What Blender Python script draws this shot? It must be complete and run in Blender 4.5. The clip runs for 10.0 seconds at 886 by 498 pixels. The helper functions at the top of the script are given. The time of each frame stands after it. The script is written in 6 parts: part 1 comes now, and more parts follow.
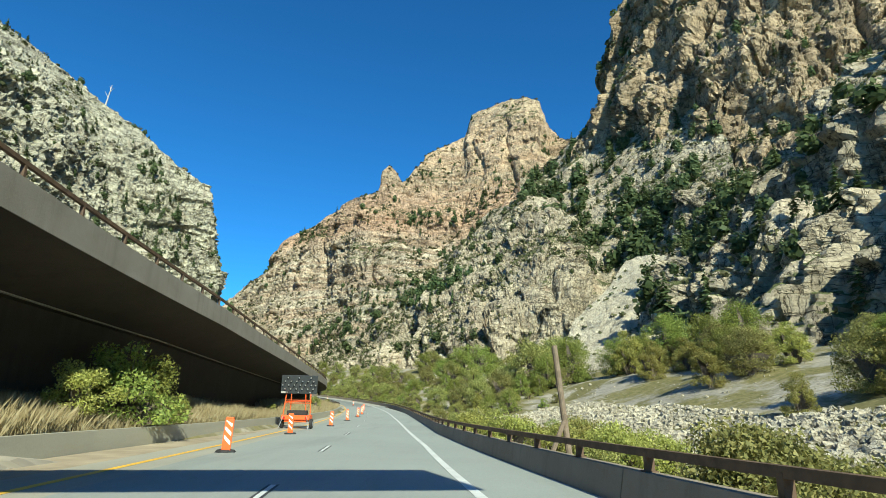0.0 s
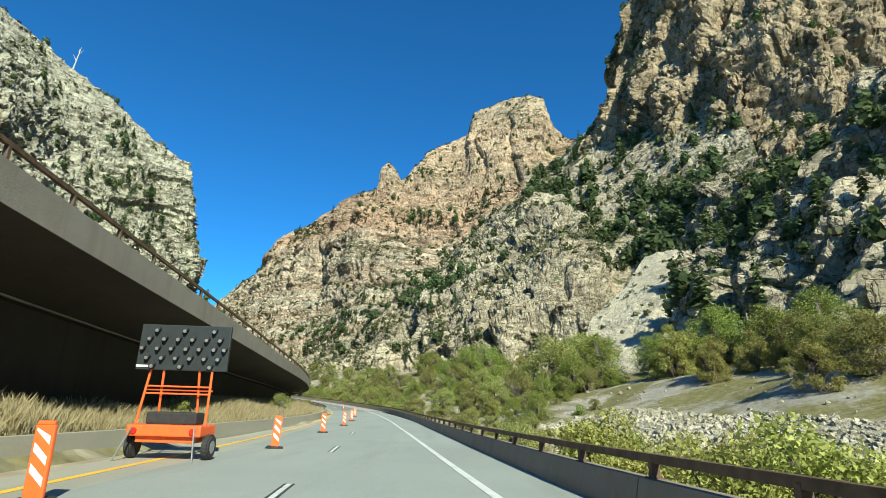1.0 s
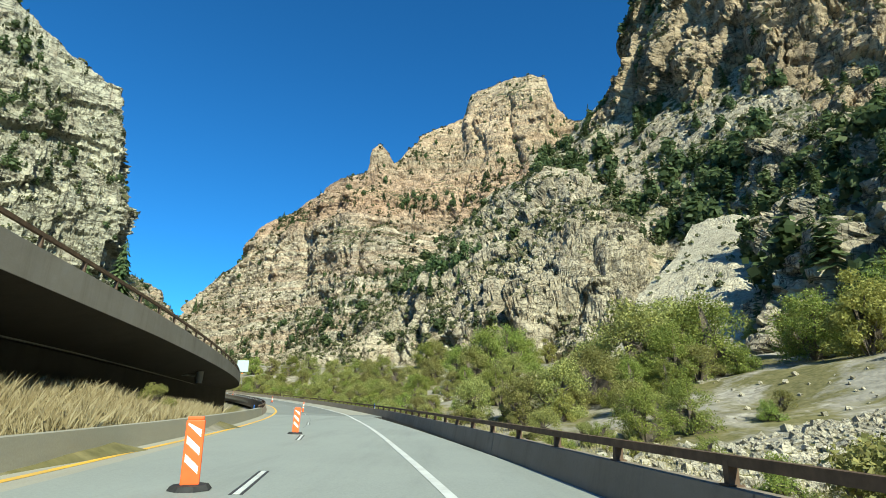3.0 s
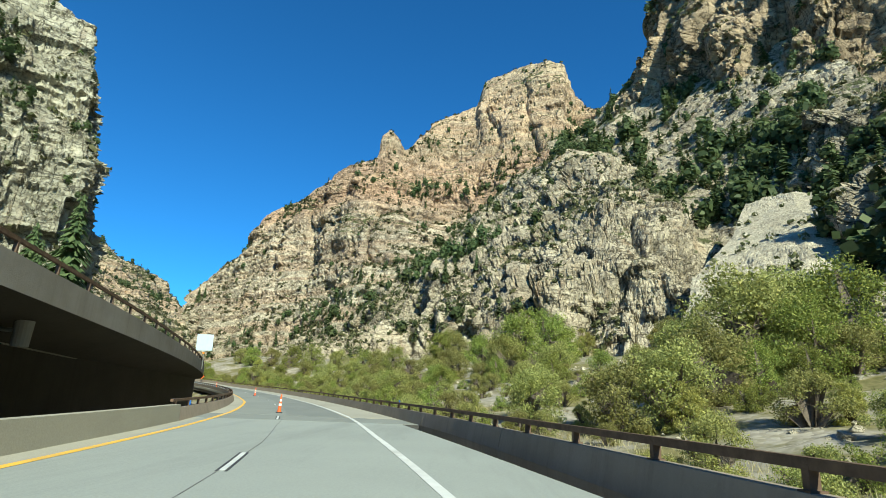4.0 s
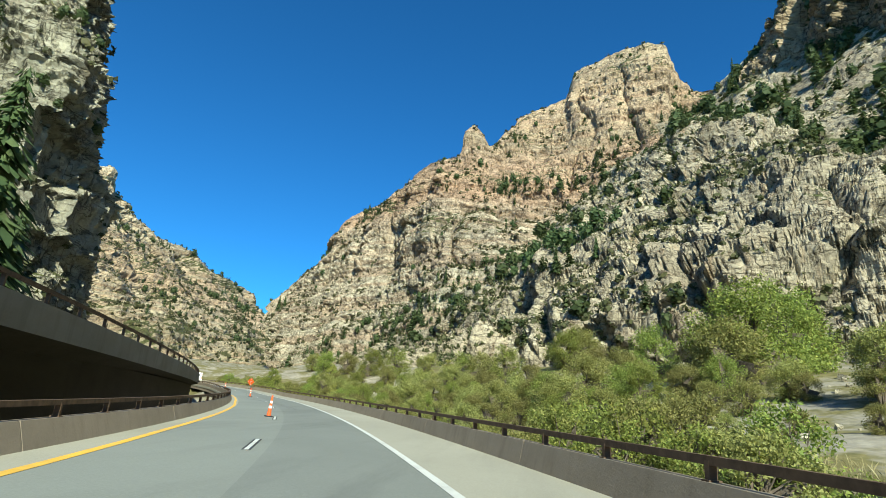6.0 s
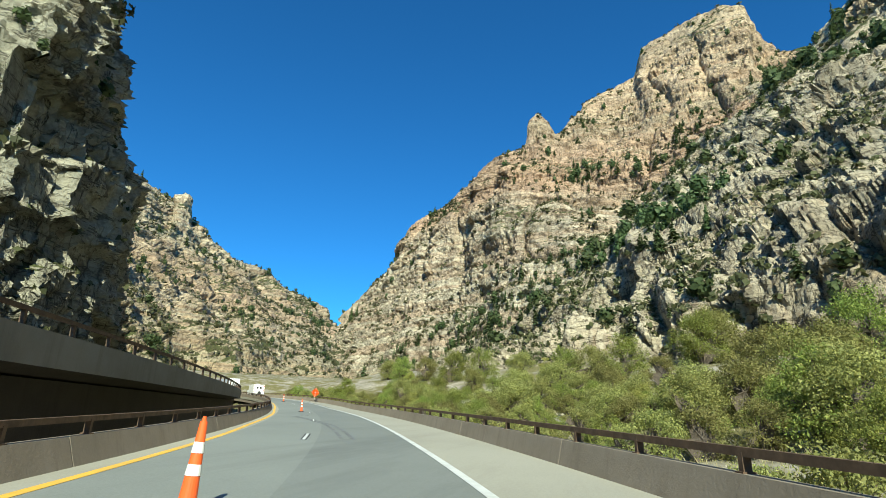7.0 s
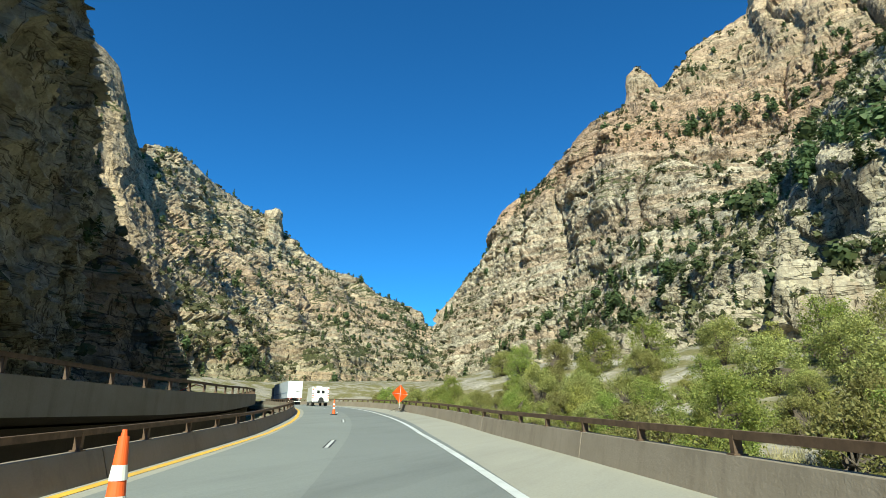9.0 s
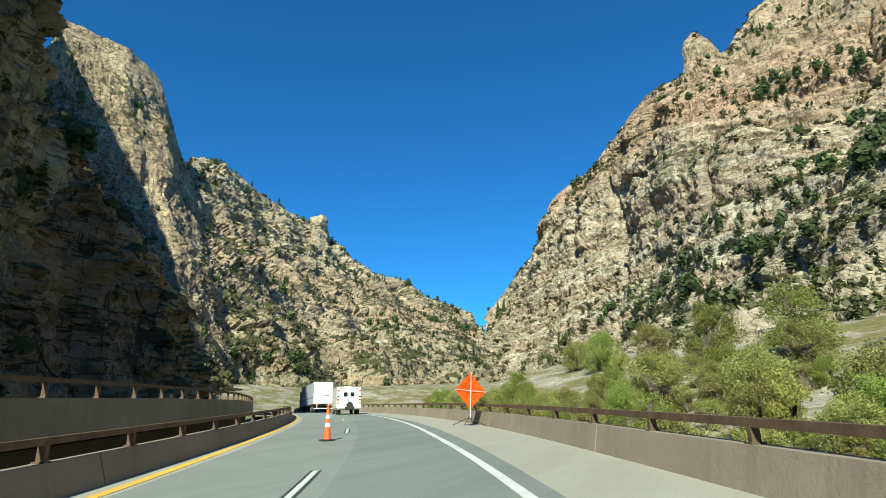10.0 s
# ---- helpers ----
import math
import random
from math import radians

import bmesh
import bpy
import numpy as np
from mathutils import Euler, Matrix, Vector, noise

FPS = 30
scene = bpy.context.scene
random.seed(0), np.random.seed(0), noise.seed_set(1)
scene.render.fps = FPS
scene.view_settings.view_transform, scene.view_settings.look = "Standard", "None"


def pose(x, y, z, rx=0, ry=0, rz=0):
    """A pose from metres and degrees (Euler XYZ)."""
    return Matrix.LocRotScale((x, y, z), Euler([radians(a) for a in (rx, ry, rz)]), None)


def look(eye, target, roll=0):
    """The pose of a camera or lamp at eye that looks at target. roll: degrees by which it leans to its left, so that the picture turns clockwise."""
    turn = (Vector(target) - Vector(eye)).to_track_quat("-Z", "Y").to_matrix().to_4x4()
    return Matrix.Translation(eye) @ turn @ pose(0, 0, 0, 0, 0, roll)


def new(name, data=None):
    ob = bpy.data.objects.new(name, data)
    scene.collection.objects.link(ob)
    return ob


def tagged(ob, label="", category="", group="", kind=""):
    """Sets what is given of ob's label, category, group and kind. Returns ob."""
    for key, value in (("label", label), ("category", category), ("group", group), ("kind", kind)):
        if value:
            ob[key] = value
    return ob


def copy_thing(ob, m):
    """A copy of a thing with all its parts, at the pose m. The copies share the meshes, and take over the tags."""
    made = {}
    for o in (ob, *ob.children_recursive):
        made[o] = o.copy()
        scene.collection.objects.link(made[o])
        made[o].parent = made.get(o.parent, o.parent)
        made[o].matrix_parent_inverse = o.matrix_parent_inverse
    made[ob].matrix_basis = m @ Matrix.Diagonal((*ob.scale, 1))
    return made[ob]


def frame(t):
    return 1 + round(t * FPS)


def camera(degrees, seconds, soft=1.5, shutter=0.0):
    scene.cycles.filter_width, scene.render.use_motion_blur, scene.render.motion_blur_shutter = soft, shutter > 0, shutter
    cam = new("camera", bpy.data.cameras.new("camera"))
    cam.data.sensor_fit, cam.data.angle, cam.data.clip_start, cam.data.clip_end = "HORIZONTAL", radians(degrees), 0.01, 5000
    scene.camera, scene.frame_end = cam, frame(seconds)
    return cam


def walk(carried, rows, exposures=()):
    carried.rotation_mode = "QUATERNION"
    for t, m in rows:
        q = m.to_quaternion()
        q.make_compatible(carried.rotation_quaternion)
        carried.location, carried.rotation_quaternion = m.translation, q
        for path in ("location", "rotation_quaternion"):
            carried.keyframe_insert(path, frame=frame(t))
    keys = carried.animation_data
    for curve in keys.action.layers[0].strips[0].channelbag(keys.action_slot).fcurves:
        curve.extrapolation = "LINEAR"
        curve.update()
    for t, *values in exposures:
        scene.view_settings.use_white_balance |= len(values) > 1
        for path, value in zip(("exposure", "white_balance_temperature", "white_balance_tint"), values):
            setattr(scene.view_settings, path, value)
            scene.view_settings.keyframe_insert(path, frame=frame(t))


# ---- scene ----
cam = camera(78.3, 10.0, 0.9)
TILT, LEAN, EYE = 15.25, -1.00, 1.40
# the drive: east, north and height as smooth functions of the seconds
EAST = (-0.00039952146, 0.015286006, -0.22834856, 0.86093569, -3.6561136, -0.069216435)
NORTH = (0.0055865765, -0.13360755, 0.74842286, 24.015819, -0.081364749)
HEIGHT = (-0.0035694255, 0.12920296, -0.76522936, -0.10039778)
TURNS = [
    (0.0, -0.00, 0.00, 0.00),
    (0.5, 0.07, -0.94, -0.52),
    (1.0, -0.30, 0.66, -0.81),
    (1.5, -0.10, 1.31, -0.77),
    (2.0, -0.07, 1.02, -0.46),
    (2.5, -1.18, 0.93, -0.56),
    (4.0, -0.47, 0.49, -1.71),
    (4.5, 0.74, 0.88, -1.86),
    (5.0, 2.46, 1.05, -2.12),
    (5.5, 4.60, 1.51, -2.13),
    (7.0, 14.71, 2.70, 2.69),
    (7.5, 17.69, 2.71, 4.95),
    (8.0, 20.11, 3.02, 6.35),
    (8.5, 22.23, 3.19, 6.61),
    (9.0, 24.19, 3.71, 7.25),
    (9.5, 26.43, 3.80, 8.52),
    (10.0, 29.28, 4.71, 9.82),
]


def along(coefs, t):
    v = 0.0
    for c in coefs:
        v = v * t + c
    return v


def eye_at(t):
    return Vector((along(EAST, t), along(NORTH, t), along(HEIGHT, t) + EYE))


walk(cam, [(t, Matrix.Translation(eye_at(t)) @ pose(0, 0, 0, TILT, LEAN, 0) @ pose(0, 0, 0, 90 + pitch, roll, yaw)) for t, yaw, pitch, roll in TURNS], [(0.0, 0.72, 6560, -7)])

# ---- light ----
SUN_AZIMUTH, SUN_HEIGHT = radians(20.0), radians(36.0)  # east of south, above the horizon
world = bpy.data.worlds.new("sky")
scene.world = world
world.use_nodes = True
wn = world.node_tree.nodes
sky = wn.new("ShaderNodeTexSky")
sky.sky_type = "NISHITA"
sky.sun_disc = False
sky.sun_elevation = SUN_HEIGHT
sky.sun_rotation = math.pi - SUN_AZIMUTH
sky.altitude = 1900
sky.air_density, sky.dust_density, sky.ozone_density = 1.0, 0.1, 3.0
sky_tint = wn.new("ShaderNodeMix")
sky_tint.data_type, sky_tint.blend_type = "RGBA", "MULTIPLY"
sky_tint.inputs[0].default_value = 1.0
sky_tint.inputs[7].default_value = (0.25, 0.82, 1.34, 1)
world.node_tree.links.new(sky.outputs[0], sky_tint.inputs[6])
world.node_tree.links.new(sky_tint.outputs[2], wn["Background"].inputs[0])
wn["Background"].inputs[1].default_value = 0.086
sun = new("sun", bpy.data.lights.new("sun", "SUN"))
sun.data.energy, sun.data.angle, sun.data.color = 5.0, radians(0.53), (1.0, 0.94, 0.83)
sun_way = Vector((math.sin(SUN_AZIMUTH) * math.cos(SUN_HEIGHT), -math.cos(SUN_AZIMUTH) * math.cos(SUN_HEIGHT), math.sin(SUN_HEIGHT)))
sun.matrix_world = look(sun_way * 900, (0, 0, 0))


# ---- noise on arrays ----
def hashed(ix, iy, iz, seed):
    h = (ix.astype(np.int64) * 374761393 + iy.astype(np.int64) * 668265263 + iz.astype(np.int64) * 2147483647 + seed * 1274126177) & 0xFFFFFFFF
    h = ((h ^ (h >> 13)) * 1274126177) & 0xFFFFFFFF
    h = ((h ^ (h >> 15)) * 2246822519) & 0xFFFFFFFF
    return ((h ^ (h >> 16)) & 0xFFFFFF) / float(0xFFFFFF)


def value_noise(p, seed=0):
    """Smooth noise, 0 to 1, at the points p (n, 3)."""
    i = np.floor(p)
    f = p - i
    f = f * f * (3 - 2 * f)
    i = i.astype(np.int64)
    out = np.zeros(len(p))
    for dx in (0, 1):
        for dy in (0, 1):
            for dz in (0, 1):
                w = (f[:, 0] if dx else 1 - f[:, 0]) * (f[:, 1] if dy else 1 - f[:, 1]) * (f[:, 2] if dz else 1 - f[:, 2])
                out += w * hashed(i[:, 0] + dx, i[:, 1] + dy, i[:, 2] + dz, seed)
    return out


def fbm(p, seed=0, octaves=4, gain=0.5):
    out, a, total = np.zeros(len(p)), 1.0, 0.0
    for o in range(octaves):
        out += a * value_noise(p * 2.03 ** o + 17.3 * o, seed + o)
        total += a
        a *= gain
    return out / total


def ridged(p, seed=0, octaves=3, gain=0.5):
    out, a, total = np.zeros(len(p)), 1.0, 0.0
    for o in range(octaves):
        out += a * (1 - np.abs(2 * value_noise(p * 2.03 ** o + 9.1 * o, seed + o) - 1))
        total += a
        a *= gain
    return out / total


# ---- meshes ----
def mesh_of(name, verts, faces, material, smooth=False):
    me = bpy.data.meshes.new(name)
    verts, faces = np.asarray(verts, float), np.asarray(faces, np.int32)
    k = faces.shape[1]
    me.vertices.add(len(verts))
    me.vertices.foreach_set("co", verts.ravel())
    me.loops.add(len(faces) * k)
    me.loops.foreach_set("vertex_index", faces.ravel())
    me.polygons.add(len(faces))
    me.polygons.foreach_set("loop_start", np.arange(0, len(faces) * k, k, dtype=np.int32))
    me.update(calc_edges=True)
    me.polygons.foreach_set("use_smooth", np.full(len(faces), bool(smooth)))
    if smooth not in (True, False):
        me.set_sharp_from_angle(angle=radians(smooth))
    if material:
        me.materials.append(material)
    return me


def part(name, bm, material, parent=None, label=""):
    """Links a bmesh as one mesh object, under parent if given."""
    me = bpy.data.meshes.new(name)
    bm.to_mesh(me)
    bm.free()
    me.materials.append(material)
    ob = new(name, me)
    ob.parent = parent
    return tagged(ob, label)


def joined(name, verts, faces, material, parent=None, label="", smooth=False):
    ob = new(name, mesh_of(name, verts, faces, material, smooth))
    ob.parent = parent
    return tagged(ob, label)


def empty(name, m=None):
    ob = new(name)
    ob.empty_display_size = 0.2
    if m is not None:
        ob.matrix_basis = m
    return ob


def box(bm, x0, x1, y0, y1, z0, z1, bevel=0.0):
    r = bmesh.ops.create_cube(bm, size=1, matrix=Matrix.LocRotScale(((x0 + x1) / 2, (y0 + y1) / 2, (z0 + z1) / 2), None, (x1 - x0, y1 - y0, z1 - z0)))
    if bevel:
        es = list({e for v in r["verts"] for e in v.link_edges})
        bmesh.ops.bevel(bm, geom=es, offset=bevel, segments=2, affect="EDGES", profile=0.6)
    return bm


def rod(bm, a, b, r0, r1=None, n=8):
    a, b = Vector(a), Vector(b)
    m = Matrix.Translation((a + b) / 2) @ (b - a).to_track_quat("Z", "Y").to_matrix().to_4x4()
    bmesh.ops.create_cone(bm, cap_ends=True, segments=n, radius1=r0, radius2=r0 if r1 is None else r1, depth=(b - a).length, matrix=m)
    return bm


def sweep(section, stations, closed=True):
    """Verts and quads of a section, rows of (across, up), carried along stations of (origin, across vector)."""
    k = len(section)
    verts = []
    for origin, side, *scale in stations:
        for a, z in section:
            verts.append((origin[0] + side[0] * a, origin[1] + side[1] * a, origin[2] + z))
    faces = []
    for i in range(len(stations) - 1):
        for j in range(k if closed else k - 1):
            j2 = (j + 1) % k
            faces.append((i * k + j, i * k + j2, (i + 1) * k + j2, (i + 1) * k + j))
    return verts, faces


# ---- materials ----
class Nodes:
    """A small builder of node materials."""

    def __init__(self, name, rough=0.8, metal=0.0, spec=0.3):
        self.mat = bpy.data.materials.new(name)
        self.mat.use_nodes = True
        self.t = self.mat.node_tree
        self.bsdf = self.t.nodes["Principled BSDF"]
        self.bsdf.inputs["Roughness"].default_value = rough
        self.bsdf.inputs["Metallic"].default_value = metal
        self.bsdf.inputs["Specular IOR Level"].default_value = spec
        self.geo = self.t.nodes.new("ShaderNodeNewGeometry")

    def link(self, a, b):
        self.t.links.new(a, b)

    def node(self, kind, **values):
        n = self.t.nodes.new(kind)
        for k, v in values.items():
            n.inputs[k].default_value = v
        return n

    def place(self, scale=(1, 1, 1), local=False):
        m = self.node("ShaderNodeMapping", Scale=scale)
        src = self.node("ShaderNodeTexCoord").outputs["Object"] if local else self.geo.outputs["Position"]
        self.link(src, m.inputs["Vector"])
        return m.outputs[0]

    def noise(self, scale=(1, 1, 1), detail=6, rough=0.6, local=False, distort=0.0):
        n = self.node("ShaderNodeTexNoise", Scale=1.0, Detail=detail, Roughness=rough, Distortion=distort)
        self.link(self.place(scale, local), n.inputs["Vector"])
        return n.outputs[0]

    def ramp(self, fac, stops):
        r = self.t.nodes.new("ShaderNodeValToRGB")
        e = r.color_ramp.elements
        while len(e) < len(stops):
            e.new(0.5)
        for el, (p, c) in zip(e, stops):
            el.position = p
            el.color = (*c, 1) if len(c) == 3 else c
        self.link(fac, r.inputs[0])
        return r.outputs[0]

    def mix(self, fac, a, b, blend="MIX"):
        m = self.t.nodes.new("ShaderNodeMix")
        m.data_type, m.blend_type = "RGBA", blend
        for slot, v in ((0, fac), (6, a), (7, b)):
            if isinstance(v, (int, float)):
                m.inputs[slot].default_value = v
            elif isinstance(v, tuple):
                m.inputs[slot].default_value = (*v, 1)
            else:
                self.link(v, m.inputs[slot])
        return m.outputs[2]

    def math(self, op, a, b=0.0, clamp=False):
        m = self.t.nodes.new("ShaderNodeMath")
        m.operation, m.use_clamp = op, clamp
        for i, v in enumerate((a, b)):
            if isinstance(v, (int, float)):
                m.inputs[i].default_value = v
            else:
                self.link(v, m.inputs[i])
        return m.outputs[0]

    def xyz(self, vec):
        s = self.t.nodes.new("ShaderNodeSeparateXYZ")
        self.link(vec, s.inputs[0])
        return s.outputs

    def bump(self, height, distance, strength=1.0):
        b = self.node("ShaderNodeBump", Strength=strength, Distance=distance)
        self.link(height, b.inputs["Height"])
        self.link(b.outputs[0], self.bsdf.inputs["Normal"])

    def done(self, colour):
        if isinstance(colour, tuple):
            self.bsdf.inputs["Base Color"].default_value = (*colour, 1)
        else:
            self.link(colour, self.bsdf.inputs["Base Color"])
        return self.mat


def rock_material(name, dark, mid, light, stain, strata=None, brush=None, brush_from=0.62, grain=1.0, layers=None, crack=0.8):
    """Fractured rock: two scales of colour, varnish streaks, block joints at two sizes, thin cracks, dry brush on its ledges."""
    n = Nodes(name, rough=0.92, spec=0.15)
    big = n.noise((0.03 * grain, 0.03 * grain, 0.05 * grain), 5)
    fine = n.noise((0.55 * grain, 0.55 * grain, 0.8 * grain), 10, 0.72)
    col = n.mix(n.ramp(big, [(0.38, (0, 0, 0)), (0.62, (1, 1, 1))]), mid, light)
    if layers:
        z0 = n.xyz(n.geo.outputs["Position"])[2]
        drift = n.noise((0.011, 0.011, 0.004), 4, 0.6)
        h0 = n.math("DIVIDE", n.math("ADD", z0, n.math("MULTIPLY", n.math("SUBTRACT", drift, 0.5), 90.0)), 430.0, True)
        col = n.mix(0.68, col, n.ramp(h0, [(z / 430.0, c) for z, c in layers]))
    plate = n.node("ShaderNodeTexVoronoi", Scale=1.0)
    n.link(n.place((0.11 * grain, 0.11 * grain, 0.06 * grain)), plate.inputs["Vector"])
    tone = n.ramp(n.xyz(plate.outputs["Color"])[0], [(0.0, (0.74, 0.74, 0.74)), (1.0, (1.2, 1.18, 1.14))])
    col = n.mix(0.6, col, tone, "MULTIPLY")
    if strata:
        z = n.xyz(n.geo.outputs["Position"])[2]
        wob = n.noise((0.012, 0.012, 0.012), 3)
        h = n.math("ADD", z, n.math("MULTIPLY", wob, 16.0))
        band = n.node("ShaderNodeTexNoise", Scale=1.0, Detail=6, Roughness=0.75)
        c = n.t.nodes.new("ShaderNodeCombineXYZ")
        n.link(n.math("MULTIPLY", h, 0.11), c.inputs[2])
        n.link(n.math("MULTIPLY", n.xyz(n.geo.outputs["Position"])[0], 0.004), c.inputs[0])
        n.link(c.outputs[0], band.inputs["Vector"])
        col = n.mix(n.math("MULTIPLY", n.ramp(band.outputs[0], [(0.48, (0, 0, 0)), (0.54, (1, 1, 1))]), 0.5), col, strata)
        col = n.mix(n.math("MULTIPLY", n.ramp(band.outputs[0], [(0.38, (1, 1, 1)), (0.42, (0, 0, 0))]), 0.45), col, light)
    speck = n.ramp(fine, [(0.32, (0.5, 0.49, 0.48)), (0.5, (1, 1, 1)), (0.66, (1.35, 1.34, 1.31))])
    col = n.mix(0.8, col, speck, "MULTIPLY")
    streak = n.noise((0.22 * grain, 0.22 * grain, 0.025 * grain), 6, 0.65)
    col = n.mix(n.math("MULTIPLY", n.ramp(streak, [(0.54, (0, 0, 0)), (0.68, (1, 1, 1))]), 0.6), col, stain)
    if brush:
        up = n.xyz(n.geo.outputs["Normal"])[2]
        patch = n.noise((0.06, 0.06, 0.06), 6, 0.7)
        lush = n.math("ADD", up, n.math("ADD", n.math("MULTIPLY", n.math("SUBTRACT", patch, 0.5), 1.3), n.math("MULTIPLY", n.math("SUBTRACT", n.noise((0.013, 0.013, 0.02), 3), 0.52), 2.4)))
        tuft = n.noise((0.9, 0.9, 0.9), 5, 0.8)
        green = n.ramp(tuft, [(0.3, tuple(v * 0.45 for v in brush)), (0.55, brush), (0.75, (brush[0] * 1.9, brush[1] * 1.6, brush[2] * 1.4))])
        col = n.mix(n.ramp(lush, [(brush_from, (0, 0, 0)), (brush_from + 0.12, (1, 1, 1))]), col, green)
    # block joints at two sizes, bent by noise
    joints = None
    for size, bend, wide in ((7.0, 0.5, 0.055), (2.4, 0.35, 0.07)):
        w = n.node("ShaderNodeTexNoise", Scale=0.22 * grain * 7.0 / size, Detail=5)
        n.link(n.geo.outputs["Position"], w.inputs["Vector"])
        sc = n.node("ShaderNodeVectorMath")
        sc.operation = "MULTIPLY_ADD"
        n.link(w.outputs[1], sc.inputs[0])
        sc.inputs[1].default_value = (bend * 2, bend * 2, bend * 2)
        k = grain / size
        n.link(n.place((k, k, k * 0.72)), sc.inputs[2])
        two = []
        for kind in ("F1", "F2"):
            v = n.node("ShaderNodeTexVoronoi", Scale=1.0)
            v.feature, v.distance = kind, "CHEBYCHEV"
            n.link(sc.outputs[0], v.inputs["Vector"])
            two.append(v.outputs["Distance"])
        gap = n.ramp(n.math("SUBTRACT", two[1], two[0]), [(0.0, (0, 0, 0)), (wide, (1, 1, 1))])
        joints = gap if joints is None else n.math("MULTIPLY", joints, n.math("ADD", n.math("MULTIPLY", gap, 0.4), 0.6))
    # thin cracks, upright and level
    thin = None
    for sx, sz in ((0.30, 0.035), (0.05, 0.38)):
        c = n.noise((sx * grain, sx * grain, sz * grain), 5, 0.6)
        near = n.math("ABSOLUTE", n.math("SUBTRACT", c, 0.5))
        line = n.ramp(near, [(0.0, (0, 0, 0)), (0.012, (1, 1, 1))])
        thin = line if thin is None else n.math("MULTIPLY", thin, line)
    broken = n.ramp(n.noise((0.1 * grain, 0.1 * grain, 0.1 * grain), 4), [(0.40, (0, 0, 0)), (0.5, (1, 1, 1))])
    solid = n.math("MULTIPLY", n.math("MAXIMUM", joints, n.math("MULTIPLY", broken, 0.85)), thin)
    col = n.mix(n.math("MULTIPLY", n.math("SUBTRACT", 1.0, solid), crack), col, tuple(v * 0.6 for v in dark))
    hgt = n.math("ADD", n.math("MULTIPLY", solid, 0.7), n.math("MULTIPLY", fine, 1.1))
    n.bump(hgt, 1.0 / grain, 0.85)
    return n.done(col)


def plain_material(name, colour, rough=0.6, metal=0.0, spec=0.4, vary=0.12, scale=3.0, local=True, dirt=None, bump=0.0):
    n = Nodes(name, rough, metal, spec)
    a = n.noise((scale, scale, scale), 5, 0.6, local)
    lo, hi = tuple(v * (1 - vary) for v in colour), tuple(min(1, v * (1 + vary)) for v in colour)
    col = n.ramp(a, [(0.3, lo), (0.7, hi)])
    if dirt:
        b = n.noise((scale * 0.4, scale * 0.4, scale * 0.15), 7, 0.7, local)
        col = n.mix(n.math("MULTIPLY", n.ramp(b, [(0.5, (0, 0, 0)), (0.7, (1, 1, 1))]), 0.6), col, dirt)
    if bump:
        n.bump(n.noise((scale * 8, scale * 8, scale * 8), 4, 0.6, local), bump)
    return n.done(col)


def concrete_material(name, light, dark, streak, rough=0.85):
    n = Nodes(name, rough, spec=0.25)
    a = n.noise((0.35, 0.35, 0.6), 7, 0.65)
    col = n.ramp(a, [(0.35, dark), (0.65, light)])
    s = n.noise((1.6, 1.6, 0.12), 6, 0.7)
    col = n.mix(n.math("MULTIPLY", n.ramp(s, [(0.5, (0, 0, 0)), (0.72, (1, 1, 1))]), 0.55), col, streak)
    g = n.noise((14, 14, 14), 4, 0.7)
    col = n.mix(0.25, col, n.ramp(g, [(0.3, dark), (0.7, light)]))
    n.bump(g, 0.02, 0.5)
    return n.done(col)


def leaf_material(name, lo, mid, hi):
    n = Nodes(name, 0.6, spec=0.25)
    info = n.t.nodes.new("ShaderNodeObjectInfo")
    a = n.noise((0.5, 0.5, 0.5), 4, 0.7)
    f = n.math("ADD", n.math("MULTIPLY", n.geo.outputs["Random Per Island"], 0.55), n.math("MULTIPLY", a, 0.5))
    col = n.ramp(f, [(0.2, lo), (0.5, mid), (0.82, hi)])
    hue = n.node("ShaderNodeHueSaturation")
    n.link(n.math("ADD", n.math("MULTIPLY", info.outputs["Random"], 0.036), 0.482), hue.inputs["Hue"])
    n.link(n.math("ADD", n.math("MULTIPLY", info.outputs["Random"], 0.5), 0.75), hue.inputs["Value"])
    n.link(col, hue.inputs["Color"])
    tr = n.node("ShaderNodeBsdfTranslucent")
    n.link(hue.outputs[0], tr.inputs[0])
    mx = n.node("ShaderNodeMixShader")
    mx.inputs[0].default_value = 0.4
    n.link(n.bsdf.outputs[0], mx.inputs[1])
    n.link(tr.outputs[0], mx.inputs[2])
    n.link(mx.outputs[0], n.t.nodes["Material Output"].inputs[0])
    n.link(hue.outputs[0], n.bsdf.inputs["Base Color"])
    return n.mat


ROCK_MESA = rock_material("tan sandstone", (0.18, 0.142, 0.0966), (0.435, 0.362, 0.253), (0.544, 0.468, 0.337), (0.299, 0.211, 0.138), strata=(0.399, 0.264, 0.173), brush=(0.0959, 0.109, 0.0473), brush_from=0.70, grain=0.5, crack=0.75, layers=[(0, (0.295, 0.295, 0.201)), (55, (0.401, 0.38, 0.293)), (95, (0.522, 0.481, 0.376)), (165, (0.537, 0.483, 0.374)), (200, (0.516, 0.326, 0.219)), (235, (0.516, 0.353, 0.244)), (262, (0.326, 0.256, 0.173)), (285, (0.506, 0.388, 0.261)), (340, (0.553, 0.406, 0.269)), (400, (0.562, 0.442, 0.294))])
